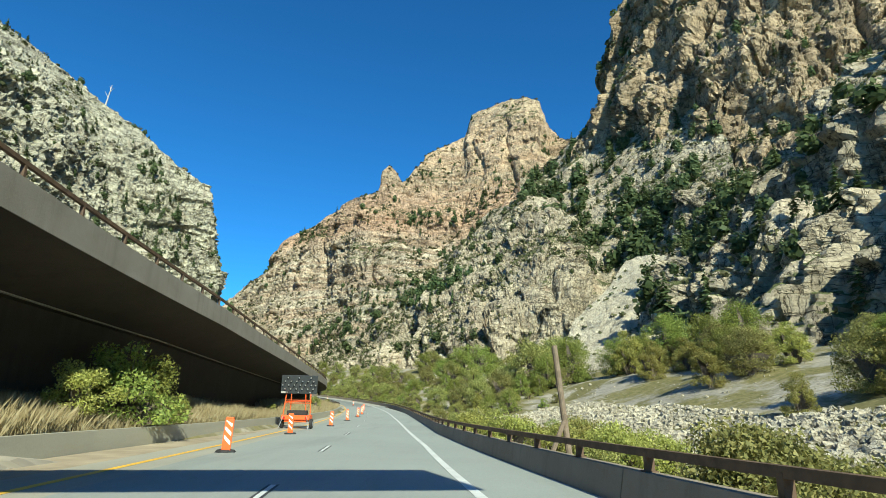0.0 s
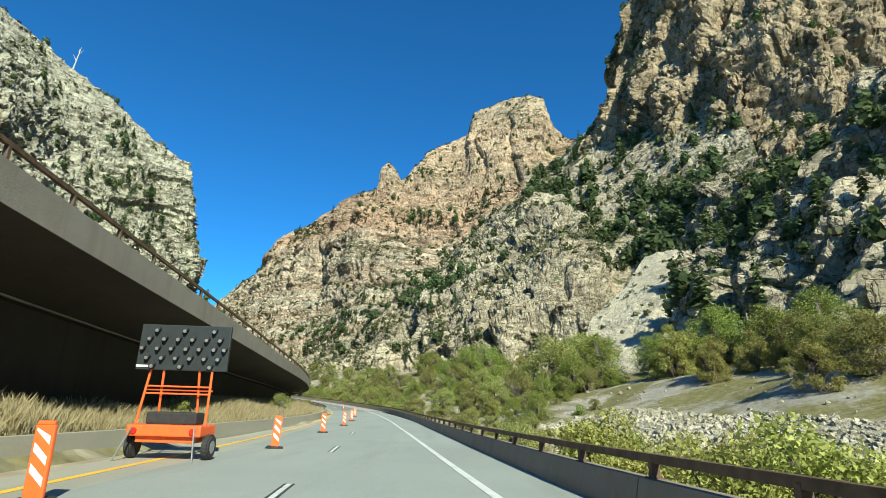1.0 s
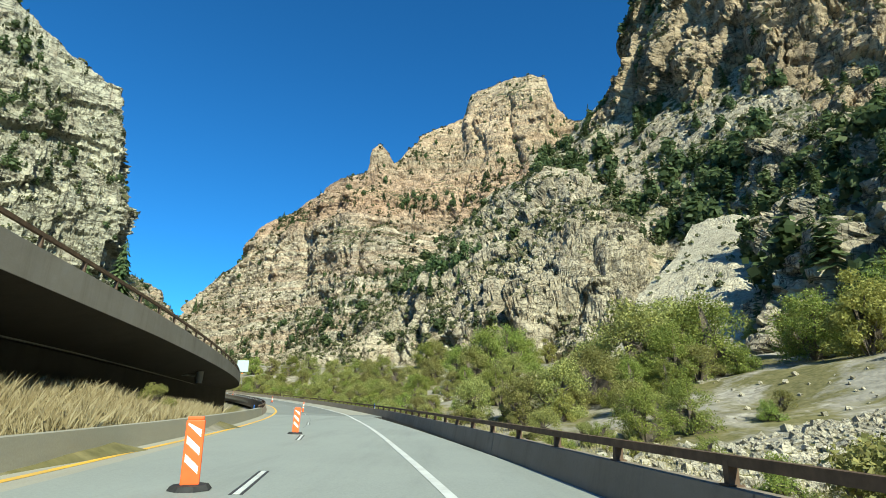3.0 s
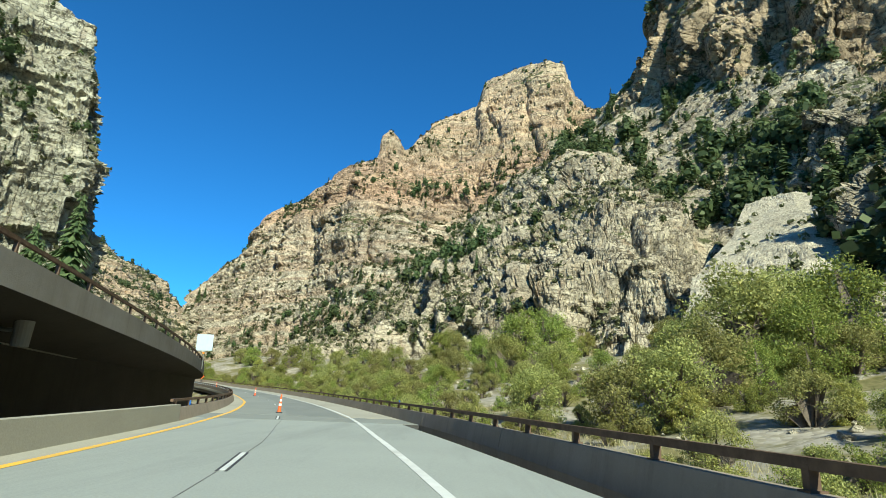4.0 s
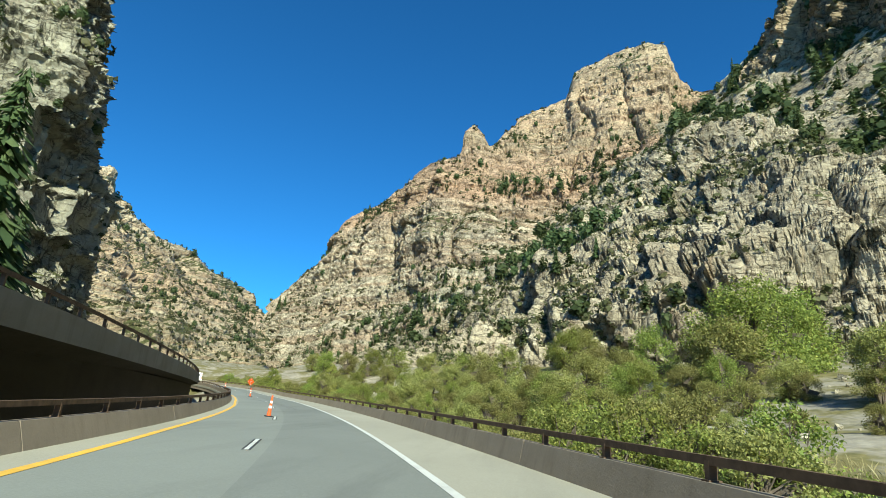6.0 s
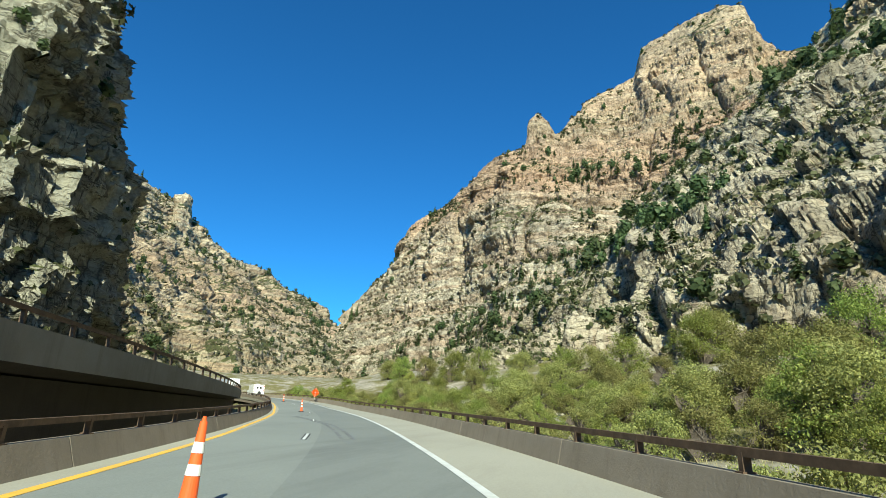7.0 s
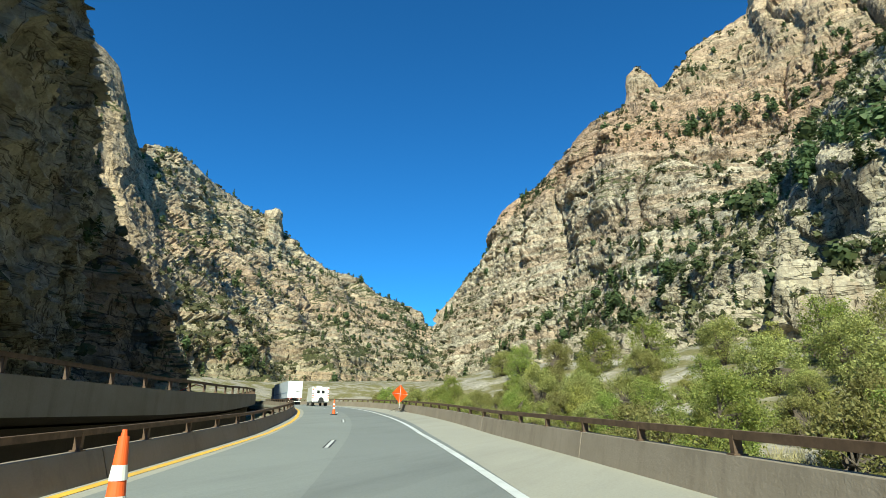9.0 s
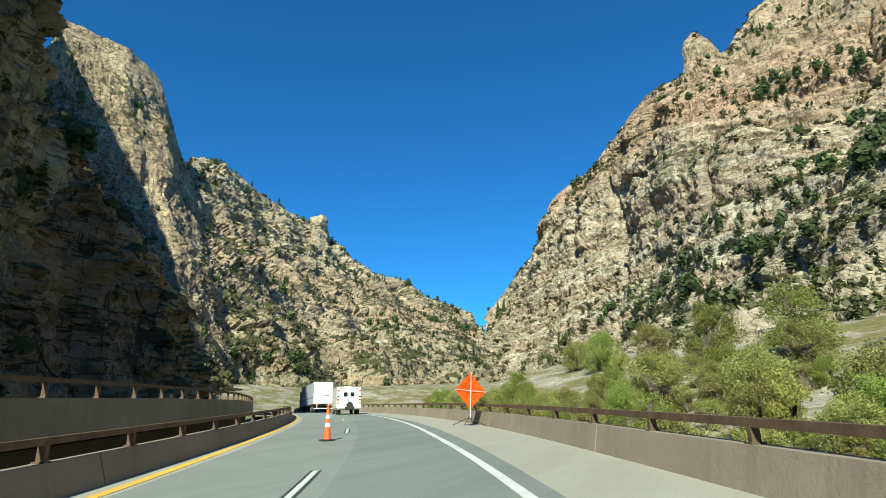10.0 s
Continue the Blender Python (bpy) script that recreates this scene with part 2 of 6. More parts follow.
ROCK_BLUFF = rock_material("grey granite", (0.119, 0.1, 0.0715), (0.376, 0.327, 0.237), (0.488, 0.436, 0.325), (0.296, 0.198, 0.116), brush=(0.109, 0.123, 0.051), brush_from=0.72, grain=0.9, crack=0.95)
ROCK_DARK = rock_material("dark gneiss", (0.0748, 0.0674, 0.0511), (0.362, 0.32, 0.235), (0.533, 0.467, 0.347), (0.17, 0.14, 0.101), brush=(0.129, 0.146, 0.0604), brush_from=0.68, grain=0.6, crack=0.9)
ROCK_HIGH = rock_material("warm tan gneiss", (0.0789, 0.0637, 0.0438), (0.351, 0.274, 0.18), (0.499, 0.392, 0.26), (0.158, 0.118, 0.0792), brush=(0.101, 0.113, 0.047), brush_from=0.72, grain=0.5, crack=0.85)
ROCK_LEFT = rock_material("pale lichen granite", (0.13, 0.119, 0.0877), (0.399, 0.385, 0.294), (0.494, 0.478, 0.372), (0.312, 0.248, 0.175), brush=(0.095, 0.108, 0.045), brush_from=0.84, grain=1.0)
ROCK_FAR = rock_material("far tan rock", (0.229, 0.183, 0.124), (0.456, 0.387, 0.264), (0.532, 0.461, 0.321), (0.258, 0.193, 0.124), strata=(0.418, 0.276, 0.175), brush=(0.0824, 0.0916, 0.0374), brush_from=0.68, grain=0.36, crack=0.65, layers=[(0, (0.19, 0.186, 0.1)), (70, (0.311, 0.279, 0.191)), (120, (0.446, 0.387, 0.273)), (190, (0.494, 0.359, 0.239)), (250, (0.494, 0.415, 0.287)), (330, (0.514, 0.443, 0.312))])
CONCRETE = concrete_material("grey concrete", (0.292, 0.275, 0.241), (0.224, 0.206, 0.172), (0.146, 0.125, 0.0989))
CONCRETE_BROWN = concrete_material("brown stained concrete", (0.31, 0.265, 0.21), (0.23, 0.195, 0.15), (0.14, 0.11, 0.08))
STEEL_RUST = plain_material("weathered steel", (0.13, 0.085, 0.055), 0.75, 0.25, vary=0.35, scale=4, dirt=(0.07, 0.045, 0.03))
WHITE_LINE = plain_material("white road paint", (0.619, 0.636, 0.602), 0.6, vary=0.1, scale=2, dirt=(0.361, 0.361, 0.327), local=False)
YELLOW_LINE = plain_material("yellow road paint", (0.80, 0.47, 0.06), 0.6, vary=0.12, scale=1.5, dirt=(0.42, 0.30, 0.12), local=False)
BARK = plain_material("grey bark", (0.13, 0.105, 0.08), 0.9, vary=0.3, scale=5, bump=0.03)
LEAF_GREEN = leaf_material("green leaves", (0.115, 0.15, 0.038), (0.23, 0.285, 0.068), (0.38, 0.40, 0.10))
LEAF_YELLOW = leaf_material("yellowing leaves", (0.19, 0.20, 0.055), (0.34, 0.34, 0.09), (0.48, 0.46, 0.15))
LEAF_OLIVE = leaf_material("olive leaves", (0.138, 0.149, 0.0483), (0.276, 0.287, 0.092), (0.437, 0.414, 0.149))
NEEDLES = leaf_material("dark conifer needles", (0.05, 0.078, 0.034), (0.095, 0.14, 0.056), (0.16, 0.205, 0.085))
BRUSH = leaf_material("grey-green scrub leaves", (0.06, 0.068, 0.03), (0.11, 0.12, 0.055), (0.19, 0.185, 0.09))
GRASS_DRY = leaf_material("dry grass", (0.288, 0.24, 0.12), (0.432, 0.372, 0.204), (0.564, 0.504, 0.312))


# ---- the road's line ----
def drive_line():
    """Metre by metre: the place on the road, its heading and the seconds at which the drive passes."""
    rows = []
    p0, p1 = eye_at(0.0), eye_at(0.05)
    back = (p1 - p0).normalized()
    for k in range(240, 0, -1):
        rows.append((p0.x - back.x * k, p0.y - back.y * k, p0.z - EYE, -1))
    p, t, last = p0.copy(), 0.0, p0.copy()
    rows.append((p.x, p.y, p.z - EYE, 0.0))
    while t < 10.0:
        t += 0.0004
        q = eye_at(t)
        if (q - last).length >= 1.0:
            rows.append((q.x, q.y, q.z - EYE, t))
            last = q
    a = Vector(rows[-1][:2]) - Vector(rows[-6][:2])
    head = math.atan2(-a.x, a.y)
    slope = (rows[-1][2] - rows[-11][2]) / 10
    x, y, z, _ = rows[-1]
    for k in range(330):
        head += 1 / 215.0 if k < 50 else (1 / 420.0 if k < 120 else -1 / 200.0)
        x, y = x - math.sin(head), y + math.cos(head)
        slope *= 0.992
        z += slope * 1.6
        rows.append((x, y, z, 99))
    return np.array(rows)


LINE = drive_line()
HEAD = np.gradient(LINE[:, :2], axis=0)
HEAD /= np.linalg.norm(HEAD, axis=1)[:, None]
SIDE = np.stack((HEAD[:, 1], -HEAD[:, 0]), 1)  # to the right
START = 240  # row at which the drive begins


def row_at(t):
    """The row of LINE that the drive passes at t seconds."""
    return float(np.interp(t, LINE[START:, 3][LINE[START:, 3] < 50], np.arange(START, START + int((LINE[START:, 3] < 50).sum()))))


def on_road(row, u, z=0.0):
    """A place on the road: row along, u metres to the right, z above."""
    i = int(row)
    f = row - i
    p = LINE[i, :3] * (1 - f) + LINE[i + 1, :3] * f
    s = SIDE[i] * (1 - f) + SIDE[i + 1] * f
    return Vector((p[0] + s[0] * u, p[1] + s[1] * u, p[2] + z))


def road_yaw(row):
    i = int(row)
    return math.degrees(math.atan2(-HEAD[i, 0], HEAD[i, 1]))


def stations(r0, r1, u=0.0, step=2.0, lift=None, shift=None):
    out = []
    n = max(2, int(round((r1 - r0) / step)) + 1)
    for r in np.linspace(r0, r1, n):
        i = int(r)
        o = on_road(r, u + (shift(r) if shift else 0.0), 0.0 if lift is None else lift(r))
        out.append((o, SIDE[i]))
    return out


def capped(verts, faces, k):
    n = len(verts)
    bm = bmesh.new()
    vs = [bm.verts.new(v) for v in verts]
    for f in faces:
        bm.faces.new([vs[i] for i in f])
    bm.faces.new(vs[:k][::-1])
    bm.faces.new(vs[n - k:])
    bmesh.ops.recalc_face_normals(bm, faces=bm.faces)
    return bm


def swept(name, section, r0, r1, material, parent=None, label="", step=2.0, lift=None, shift=None):
    v, f = sweep(section, stations(r0, r1, 0.0, step, lift, shift))
    return part(name, capped(v, f, len(section)), material, parent, label)


R_JOINT = START + 135.2
R_VIADUCT = row_at(4.62)
R_END = len(LINE) - 3


def paving_material(name, light, dark, track, dirt):
    n = Nodes(name, 0.75, spec=0.3)
    a = n.noise((0.12, 0.12, 0.12), 7, 0.65)
    col = n.ramp(a, [(0.32, dark), (0.68, light)])
    g = n.noise((22, 22, 22), 3, 0.7)
    col = n.mix(0.35, col, n.ramp(g, [(0.25, tuple(v * 0.72 for v in dark)), (0.75, tuple(min(1, v * 1.15) for v in light))]))
    s = n.noise((0.5, 0.05, 0.5), 6, 0.7)
    col = n.mix(n.math("MULTIPLY", n.ramp(s, [(0.5, (0, 0, 0)), (0.7, (1, 1, 1))]), track), col, dirt)
    n.bump(g, 0.008, 0.6)
    return n.done(col)


PAVE = paving_material("worn concrete paving", (0.331, 0.357, 0.323), (0.267, 0.288, 0.262), 0.45, (0.189, 0.202, 0.185))
PAVE_LANE = paving_material("dark worn lane", (0.228, 0.243, 0.222), (0.181, 0.194, 0.176), 0.5, (0.116, 0.122, 0.114))
PAVE_LEFT = paving_material("grey worn lane", (0.258, 0.275, 0.248), (0.206, 0.22, 0.198), 0.5, (0.155, 0.163, 0.148))
PAVE_EDGE = paving_material("pale dusty shoulder", (0.396, 0.383, 0.31), (0.323, 0.31, 0.249), 0.4, (0.241, 0.228, 0.185))

road = empty("road")
tagged(road, "two-lane motorway carriageway of worn grey concrete", "road", kind="structure")
TH = 0.35


def strip(name, u0, u1, r0, r1, mat, z=0.0, label=""):
    return swept(name, [(u0, z - TH), (u1, z - TH), (u1, z), (u0, z)], r0, r1, mat, road, label)


strip("lane", -1.9, 2.1, 60, R_JOINT - 5.3, PAVE)
strip("lane", -5.2, -1.9, 60, R_JOINT - 5.3, PAVE)
strip("shoulder", 2.1, 4.45, 60, R_JOINT - 5.3, PAVE)
strip("shoulder", -7.2, -5.2, 60, R_JOINT - 5.3, PAVE_EDGE, label="dusty pale shoulder")
strip("lane", -1.3, 2.1, R_JOINT, R_END, PAVE_LANE, label="dark worn lane")
strip("lane", -4.5, -1.3, R_JOINT, R_END, PAVE_LEFT)
strip("shoulder", 2.1, 5.7, R_JOINT, R_END, PAVE_EDGE, label="pale dusty shoulder")
strip("shoulder", -5.6, -4.5, R_JOINT, R_END, PAVE_EDGE, label="pale dusty shoulder")
strip("approach_slab", -7.2, 5.7, R_JOINT - 5.2, R_JOINT - 0.4, PAVE_LEFT, label="concrete slab between two expansion joints")
RUBBER = plain_material("black rubber and steel joint", (0.045, 0.045, 0.042), 0.6, 0.2, vary=0.4, scale=6)
strip("expansion_joint", -7.0, 5.6, R_JOINT - 0.4, R_JOINT, RUBBER, -0.012, "dark steel and rubber expansion joint")
strip("expansion_joint", -7.0, 5.6, R_JOINT - 5.3, R_JOINT - 5.2, RUBBER, -0.012)


def white_u(row):
    return float(np.interp(row - START, [0, 12, 25, 50, 73, 96, 122, 135, 150, 165, 196, 222, 240, 256, 268, 285, 305], [2.0, 2.15, 2.3, 1.95, 1.65, 1.72, 2.0, 2.35, 2.25, 2.15, 2.07, 2.15, 1.85, 1.62, 1.4, 1.45, 1.7]))


def yellow_u(row):
    return float(np.interp(row - START, [20, 75, 94, 124, 138, 150, 158, 170, 196, 204, 220, 232, 257, 270], [-6.1, -5.95, -5.75, -4.8, -4.5, -4.42, -4.35, -4.6, -4.62, -4.78, -4.7, -4.9, -4.7, -4.9]))


for r0, r1 in ((60, R_JOINT - 5.35), (R_JOINT - 5.15, R_JOINT - 0.45), (R_JOINT + 0.05, R_END)):
    for across, mat, label in ((white_u, WHITE_LINE, "solid white edge line"), (yellow_u, YELLOW_LINE, "solid yellow edge line")):
        st = [(on_road(q, across(q)), SIDE[int(q)]) for q in np.linspace(r0, r1, max(2, int((r1 - r0) / 2)))]
        v, f = sweep([(-0.1, 0.004), (0.1, 0.004), (0.1, 0.008), (-0.1, 0.008)], st)
        part("edge_line", capped(v, f, 4), mat, road, label)
DASH_BLACK = plain_material("black contrast paint", (0.05, 0.05, 0.05), 0.7, vary=0.3, scale=3, local=False)
DASHES = [8.9, 21.2, 33.5, 45.4, 59.0, 72.5, 85.4, 98.5, 112.0, 130.7, 139.6, 152.3, 165.3, 180.0, 195.5, 210.5, 225.8, 241.0, 256.5, 271.5, 285.5, 299.5, 313.5]
for k, s in enumerate(DASHES):
    r = START + s
    swept("lane_dash", [(-1.80, 0.004), (-1.70, 0.004), (-1.70, 0.009), (-1.80, 0.009)], r, r + 3.05, WHITE_LINE, road, "white lane dash", step=1.0)
    for e in (-1.835, -1.665):
        swept("dash_border", [(e - 0.025, 0.002), (e + 0.025, 0.002), (e + 0.025, 0.006), (e - 0.025, 0.006)], r - 0.1, r + 3.1, DASH_BLACK, road, "black contrast stripe", step=1.0)


def marks(name, rows, width, material, label):
    """A flat strip on the road through places of (row, across)."""
    a = np.array(rows, float)
    rr = np.linspace(a[0, 0], a[-1, 0], 24)
    st = [(on_road(q, float(np.interp(q, a[:, 0], a[:, 1]))), SIDE[int(q)]) for q in rr]
    v, f = sweep([(-width / 2, 0.003), (width / 2, 0.003), (width / 2, 0.0055), (-width / 2, 0.0055)], st)
    return part(name, capped(v, f, 4), material, road, label)


SKID = plain_material("black tyre rubber on paving", (0.15, 0.155, 0.148), 0.7, vary=0.3, scale=2, local=False, dirt=(0.22, 0.225, 0.21))
marks("skid_mark", [(START + 196, 0.0), (START + 200, -0.2), (START + 206, -0.65), (START + 212, -1.7), (START + 218, -3.0)], 0.17, SKID, "black curved skid mark")
marks("skid_mark", [(START + 196.5, -0.45), (START + 201, -0.65), (START + 207, -1.1), (START + 213, -2.2), (START + 218, -3.4)], 0.15, SKID, "black curved skid mark")
marks("sealed_crack", [(START + 108, -1.95), (START + 118, -1.6), (START + 126, -1.62), (START + 131, -1.5)], 0.025, SKID, "dark sealed crack")


for r, u, length in ((219.6, -2.55, 1.3), (219.8, -2.15, 1.4), (222.6, -2.62, 0.3), (222.8, -2.3, 0.3)):
    marks("tyre_stain", [(START + r, u), (START + r + length, u + 0.02)], 0.2, SKID, "dark tyre stain")


# ---- ground ----
WALL_T = [-3, 0.8, 1.8, 3.0, 4.2, 4.7, 5.05]
WALL_U = [-9.6, -9.4, -8.0, -6.65, -6.2, -5.95, -5.7]  # the low wall on the left, by the seconds
WALL_ROWS = [row_at(t) if t > 0 else START + 25 * t for t in WALL_T]


def road_frame(x, y):
    """For arrays x, y: row of the nearest place on the road, signed distance to its right, the road's height there."""
    pts = np.stack((np.ravel(x), np.ravel(y)), 1)
    sub = LINE[::4]
    best = np.zeros(len(pts), int)
    for i in range(0, len(pts), 4000):
        d = ((pts[i:i + 4000, None, :] - sub[None, :, :2]) ** 2).sum(2)
        best[i:i + 4000] = d.argmin(1) * 4
    off = pts - LINE[best, :2]
    side = (off * SIDE[best]).sum(1)
    dist = np.hypot(off[:, 0], off[:, 1]) * np.where(side < 0, -1, 1)
    return best, dist, LINE[best, 2]


def ground_height(x, y):
    row, u, z = road_frame(x, y)
    p = np.stack((np.ravel(x), np.ravel(y), np.zeros(np.size(x))), 1)
    lump = (fbm(p * 0.06, 5, 4) - 0.5) * 3.0 + (fbm(p * 0.4, 6, 3) - 0.5) * 0.7
    low = np.interp(u, [4.0, 6.0, 12, 30, 48, 62, 90, 400], [-0.7, -1.4, -2.6, -1.2, 2.0, 7.0, 14.0, 30.0])
    high = np.interp(u, [4.0, 6.0, 12, 30, 60, 80, 110, 400], [-0.7, -1.4, -2.2, 0.6, 6.5, 11.0, 16.0, 30.0])
    k = np.clip((np.ravel(y) - 140) / 45.0, 0, 1) * np.clip((275 - np.ravel(y)) / 50.0, 0, 1)
    right = low * (1 - k) + high * k
    behind = -u + np.interp(row, WALL_ROWS, WALL_U)
    on_land = np.interp(behind, [-3, 0.1, 0.4, 3, 5, 52, 112, 400], [-0.4, -0.35, 0.45, 0.8, 1.0, 6.0, 20.0, 40.0])
    viaduct = np.interp(-u, [5.0, 7.0, 12, 24, 60, 120, 400], [-0.8, -3.0, -3.0, -1.0, 6.0, 20.0, 40.0])
    k = np.clip((row - (R_VIADUCT - 6)) / 8.0, 0, 1)
    left = on_land * (1 - k) + viaduct * k
    near = np.clip((np.abs(u) - 6.5) / 10.0, 0, 1)
    return z + np.where(u > 0, right, left) + lump * near


def ground_z(x, y):
    return float(ground_height(np.array([x]), np.array([y]))[0])


def ground_material():
    n = Nodes("gravelly bank", 0.95, spec=0.1)
    a = n.noise((0.05, 0.05, 0.05), 6, 0.65)
    b = n.noise((0.8, 0.8, 0.8), 6, 0.7)
    vor = n.node("ShaderNodeTexVoronoi", Scale=1.0)
    n.link(n.place((1.6, 1.6, 1.6)), vor.inputs["Vector"])
    stones = n.mix(n.xyz(vor.outputs["Color"])[0], (0.25, 0.225, 0.18), (0.44, 0.405, 0.33))
    earth = n.ramp(b, [(0.3, (0.20, 0.185, 0.15)), (0.7, (0.36, 0.335, 0.275))])
    grass = n.ramp(b, [(0.3, (0.10, 0.10, 0.04)), (0.7, (0.24, 0.21, 0.10))])
    col = n.mix(n.ramp(a, [(0.42, (0, 0, 0)), (0.55, (1, 1, 1))]), stones, earth)
    c = n.noise((0.09, 0.09, 0.09), 5, 0.7)
    col = n.mix(n.ramp(c, [(0.43, (0, 0, 0)), (0.55, (1, 1, 1))]), col, grass)
    n.bump(n.math("SUBTRACT", 1.0, vor.outputs["Distance"]), 0.1, 0.6)
    return n.done(col)


def build_ground():
    q = np.linspace(-1, 1, 281)
    gx = -40 + np.sinh(q * 5.0) / np.sinh(5.0) * 3500
    gy = 160 + np.sinh(q * 5.0) / np.sinh(5.0) * 3500
    x, y = np.meshgrid(gx, gy)
    z = ground_height(x, y)
    n = len(q)
    verts = np.stack((x.ravel(), y.ravel(), z), 1)
    i = np.arange(n * n).reshape(n, n)
    faces = np.stack((i[:-1, :-1], i[:-1, 1:], i[1:, 1:], i[1:, :-1]), -1).reshape(-1, 4)
    g = joined("ground", verts, faces, ground_material(), smooth=True)
    tagged(g, "gravelly canyon floor with dry grass beside the motorway", "ground", kind="structure")


build_ground()


# ---- the canyon walls ----
def facets(p, seed, tilted=0.8):
    """Blocks split by joints: each cell juts out by its own measure and is tilted its own way."""
    i = np.floor(p).astype(np.int64)
    best, second, out = np.full(len(p), 9.0), np.full(len(p), 9.0), np.zeros(len(p))
    for dx in (-1, 0, 1):
        for dy in (-1, 0, 1):
            for dz in (-1, 0, 1):
                cx, cy, cz = i[:, 0] + dx, i[:, 1] + dy, i[:, 2] + dz
                q = np.stack((cx + hashed(cx, cy, cz, seed), cy + hashed(cx, cy, cz, seed + 1), cz + hashed(cx, cy, cz, seed + 2)), 1)
                r = p - q
                dist = np.abs(r).max(1)
                tilt = sum(r[:, k] * (hashed(cx, cy, cz, seed + 4 + k) - 0.5) for k in range(3)) * tilted
                here = dist < best
                out = np.where(here, (hashed(cx, cy, cz, seed + 3) - 0.5) * 1.5 + tilt, out)
                second = np.where(here, best, np.minimum(second, dist))
                best = np.minimum(best, dist)
    return out - 0.7 * np.exp(-(second - best) / 0.05)


def cliff(name, levels, nu, nv, material, label, seed, lump=(30, 7), flute=(9, 38, 3.0), block=(7, 9, 2.2), grain=(2.2, 0.8), strata=0.0, spread=None, buttress=(60, 0.0), tilted=0.8, sharp=14, upward=0.45, cleft=(45, 0.0), steps=(24, 0.0), octaves=3):
    """A rock wall: level by level from its foot to its crest, rows of (station, x, y, z), then weathered by fluting, blocks and ledges."""
    u0 = max(min(r[0] for r in lv) for lv in levels)
    u1 = min(max(r[0] for r in lv) for lv in levels)
    dense = np.linspace(u0, u1, 400)
    lines = []
    for lv in levels:
        a = np.array(lv, float)
        lines.append(np.stack([np.interp(dense, a[:, 0], a[:, k]) for k in (1, 2, 3)], 1))
    lines = np.array(lines)
    mid = lines[len(lines) // 2]
    arc = np.r_[0, np.cumsum(np.linalg.norm(np.diff(mid, axis=0), axis=1))]
    us = np.interp(np.linspace(0, arc[-1], nu), arc, np.arange(400))
    rows = np.stack([np.stack([np.interp(us, np.arange(400), ln[:, k]) for k in range(3)], 1) for ln in lines])  # level, u, xyz
    gaps = spread or [float(np.linalg.norm(rows[i + 1] - rows[i], axis=1).mean()) for i in range(len(rows) - 1)]
    at = np.r_[0, np.cumsum(gaps)]
    vs = np.linspace(0, at[-1], nv)
    p = np.zeros((nv, nu, 3))
    for j, v in enumerate(vs):
        i = min(int(np.searchsorted(at, v, "right")) - 1, len(rows) - 2)
        f = (v - at[i]) / (at[i + 1] - at[i])
        p[j] = rows[i] * (1 - f) + rows[i + 1] * f
    for _ in range(3):  # round the coarse creases
        q = p.copy()
        q[1:-1] = (p[:-2] + 2 * p[1:-1] + p[2:]) / 4
        q[:, 1:-1] = (q[:, :-2] + 2 * q[:, 1:-1] + q[:, 2:]) / 4
        p = q
    rj = np.random.default_rng(seed)
    su, sv = np.gradient(p, axis=1), np.gradient(p, axis=0)
    ju, jv = rj.uniform(-0.32, 0.32, (2, nv, nu, 1))
    ju[:, (0, -1)] = 0
    jv[(0, -1)] = 0
    du, dv = np.gradient(p, axis=1), np.gradient(p, axis=0)
    nrm = np.cross(du, dv).reshape(-1, 3)
    nrm /= np.linalg.norm(nrm, axis=1)[:, None] + 1e-9
    # outwards is towards the road
    centre = np.array([-30.0, 150.0, 0.0])
    flat = (p + su * ju + sv * jv).reshape(-1, 3)
    if ((centre - flat) * nrm).sum() < 0:
        nrm = -nrm
    out = nrm.copy()
    out[:, 2] *= upward
    out /= np.linalg.norm(out, axis=1)[:, None] + 1e-9
    d = (fbm(flat / lump[0], seed, 3) - 0.5) * 2 * lump[1]
    warp = flat + np.stack([fbm(flat / 22.0, seed + 40 + k, 2) - 0.5 for k in range(3)], 1) * 6
    d += (ridged(flat / np.array([buttress[0], buttress[0], buttress[0] * 3.2]), seed + 31, 2) - 0.62) * 2 * buttress[1]
    if cleft[1]:  # narrow upright clefts
        c = value_noise(warp / np.array([cleft[0], cleft[0], cleft[0] * 3.5]), seed + 33)
        d -= cleft[1] * np.exp(-np.abs(c - 0.5) / 0.035)
    if steps[1]:  # buttresses that jut southwards one behind the other
        q = (warp[:, 1] + (fbm(flat / 30.0, seed + 34, 2) - 0.5) * 26 + flat[:, 2] * 0.12) / steps[0]
        d += steps[1] * (np.minimum(1.0, (q - np.floor(q)) / 0.12) - (q - np.floor(q)) - 0.4)
    fl = ridged(warp / np.array([flute[0], flute[0], flute[1]]), seed + 9, 2)
    d += (fl - 0.6) * 2 * flute[2]
    for k in range(octaves):  # jointed blocks, each a tilted plane
        s = 0.44 ** k
        size = np.array([block[0], block[0], block[1]]) * s
        d += facets(warp / size, seed + 60 + 10 * k, tilted) * block[2] * s ** 1.0
    d += (fbm(flat / grain[0], seed + 90, 3) - 0.5) * 2 * grain[1]
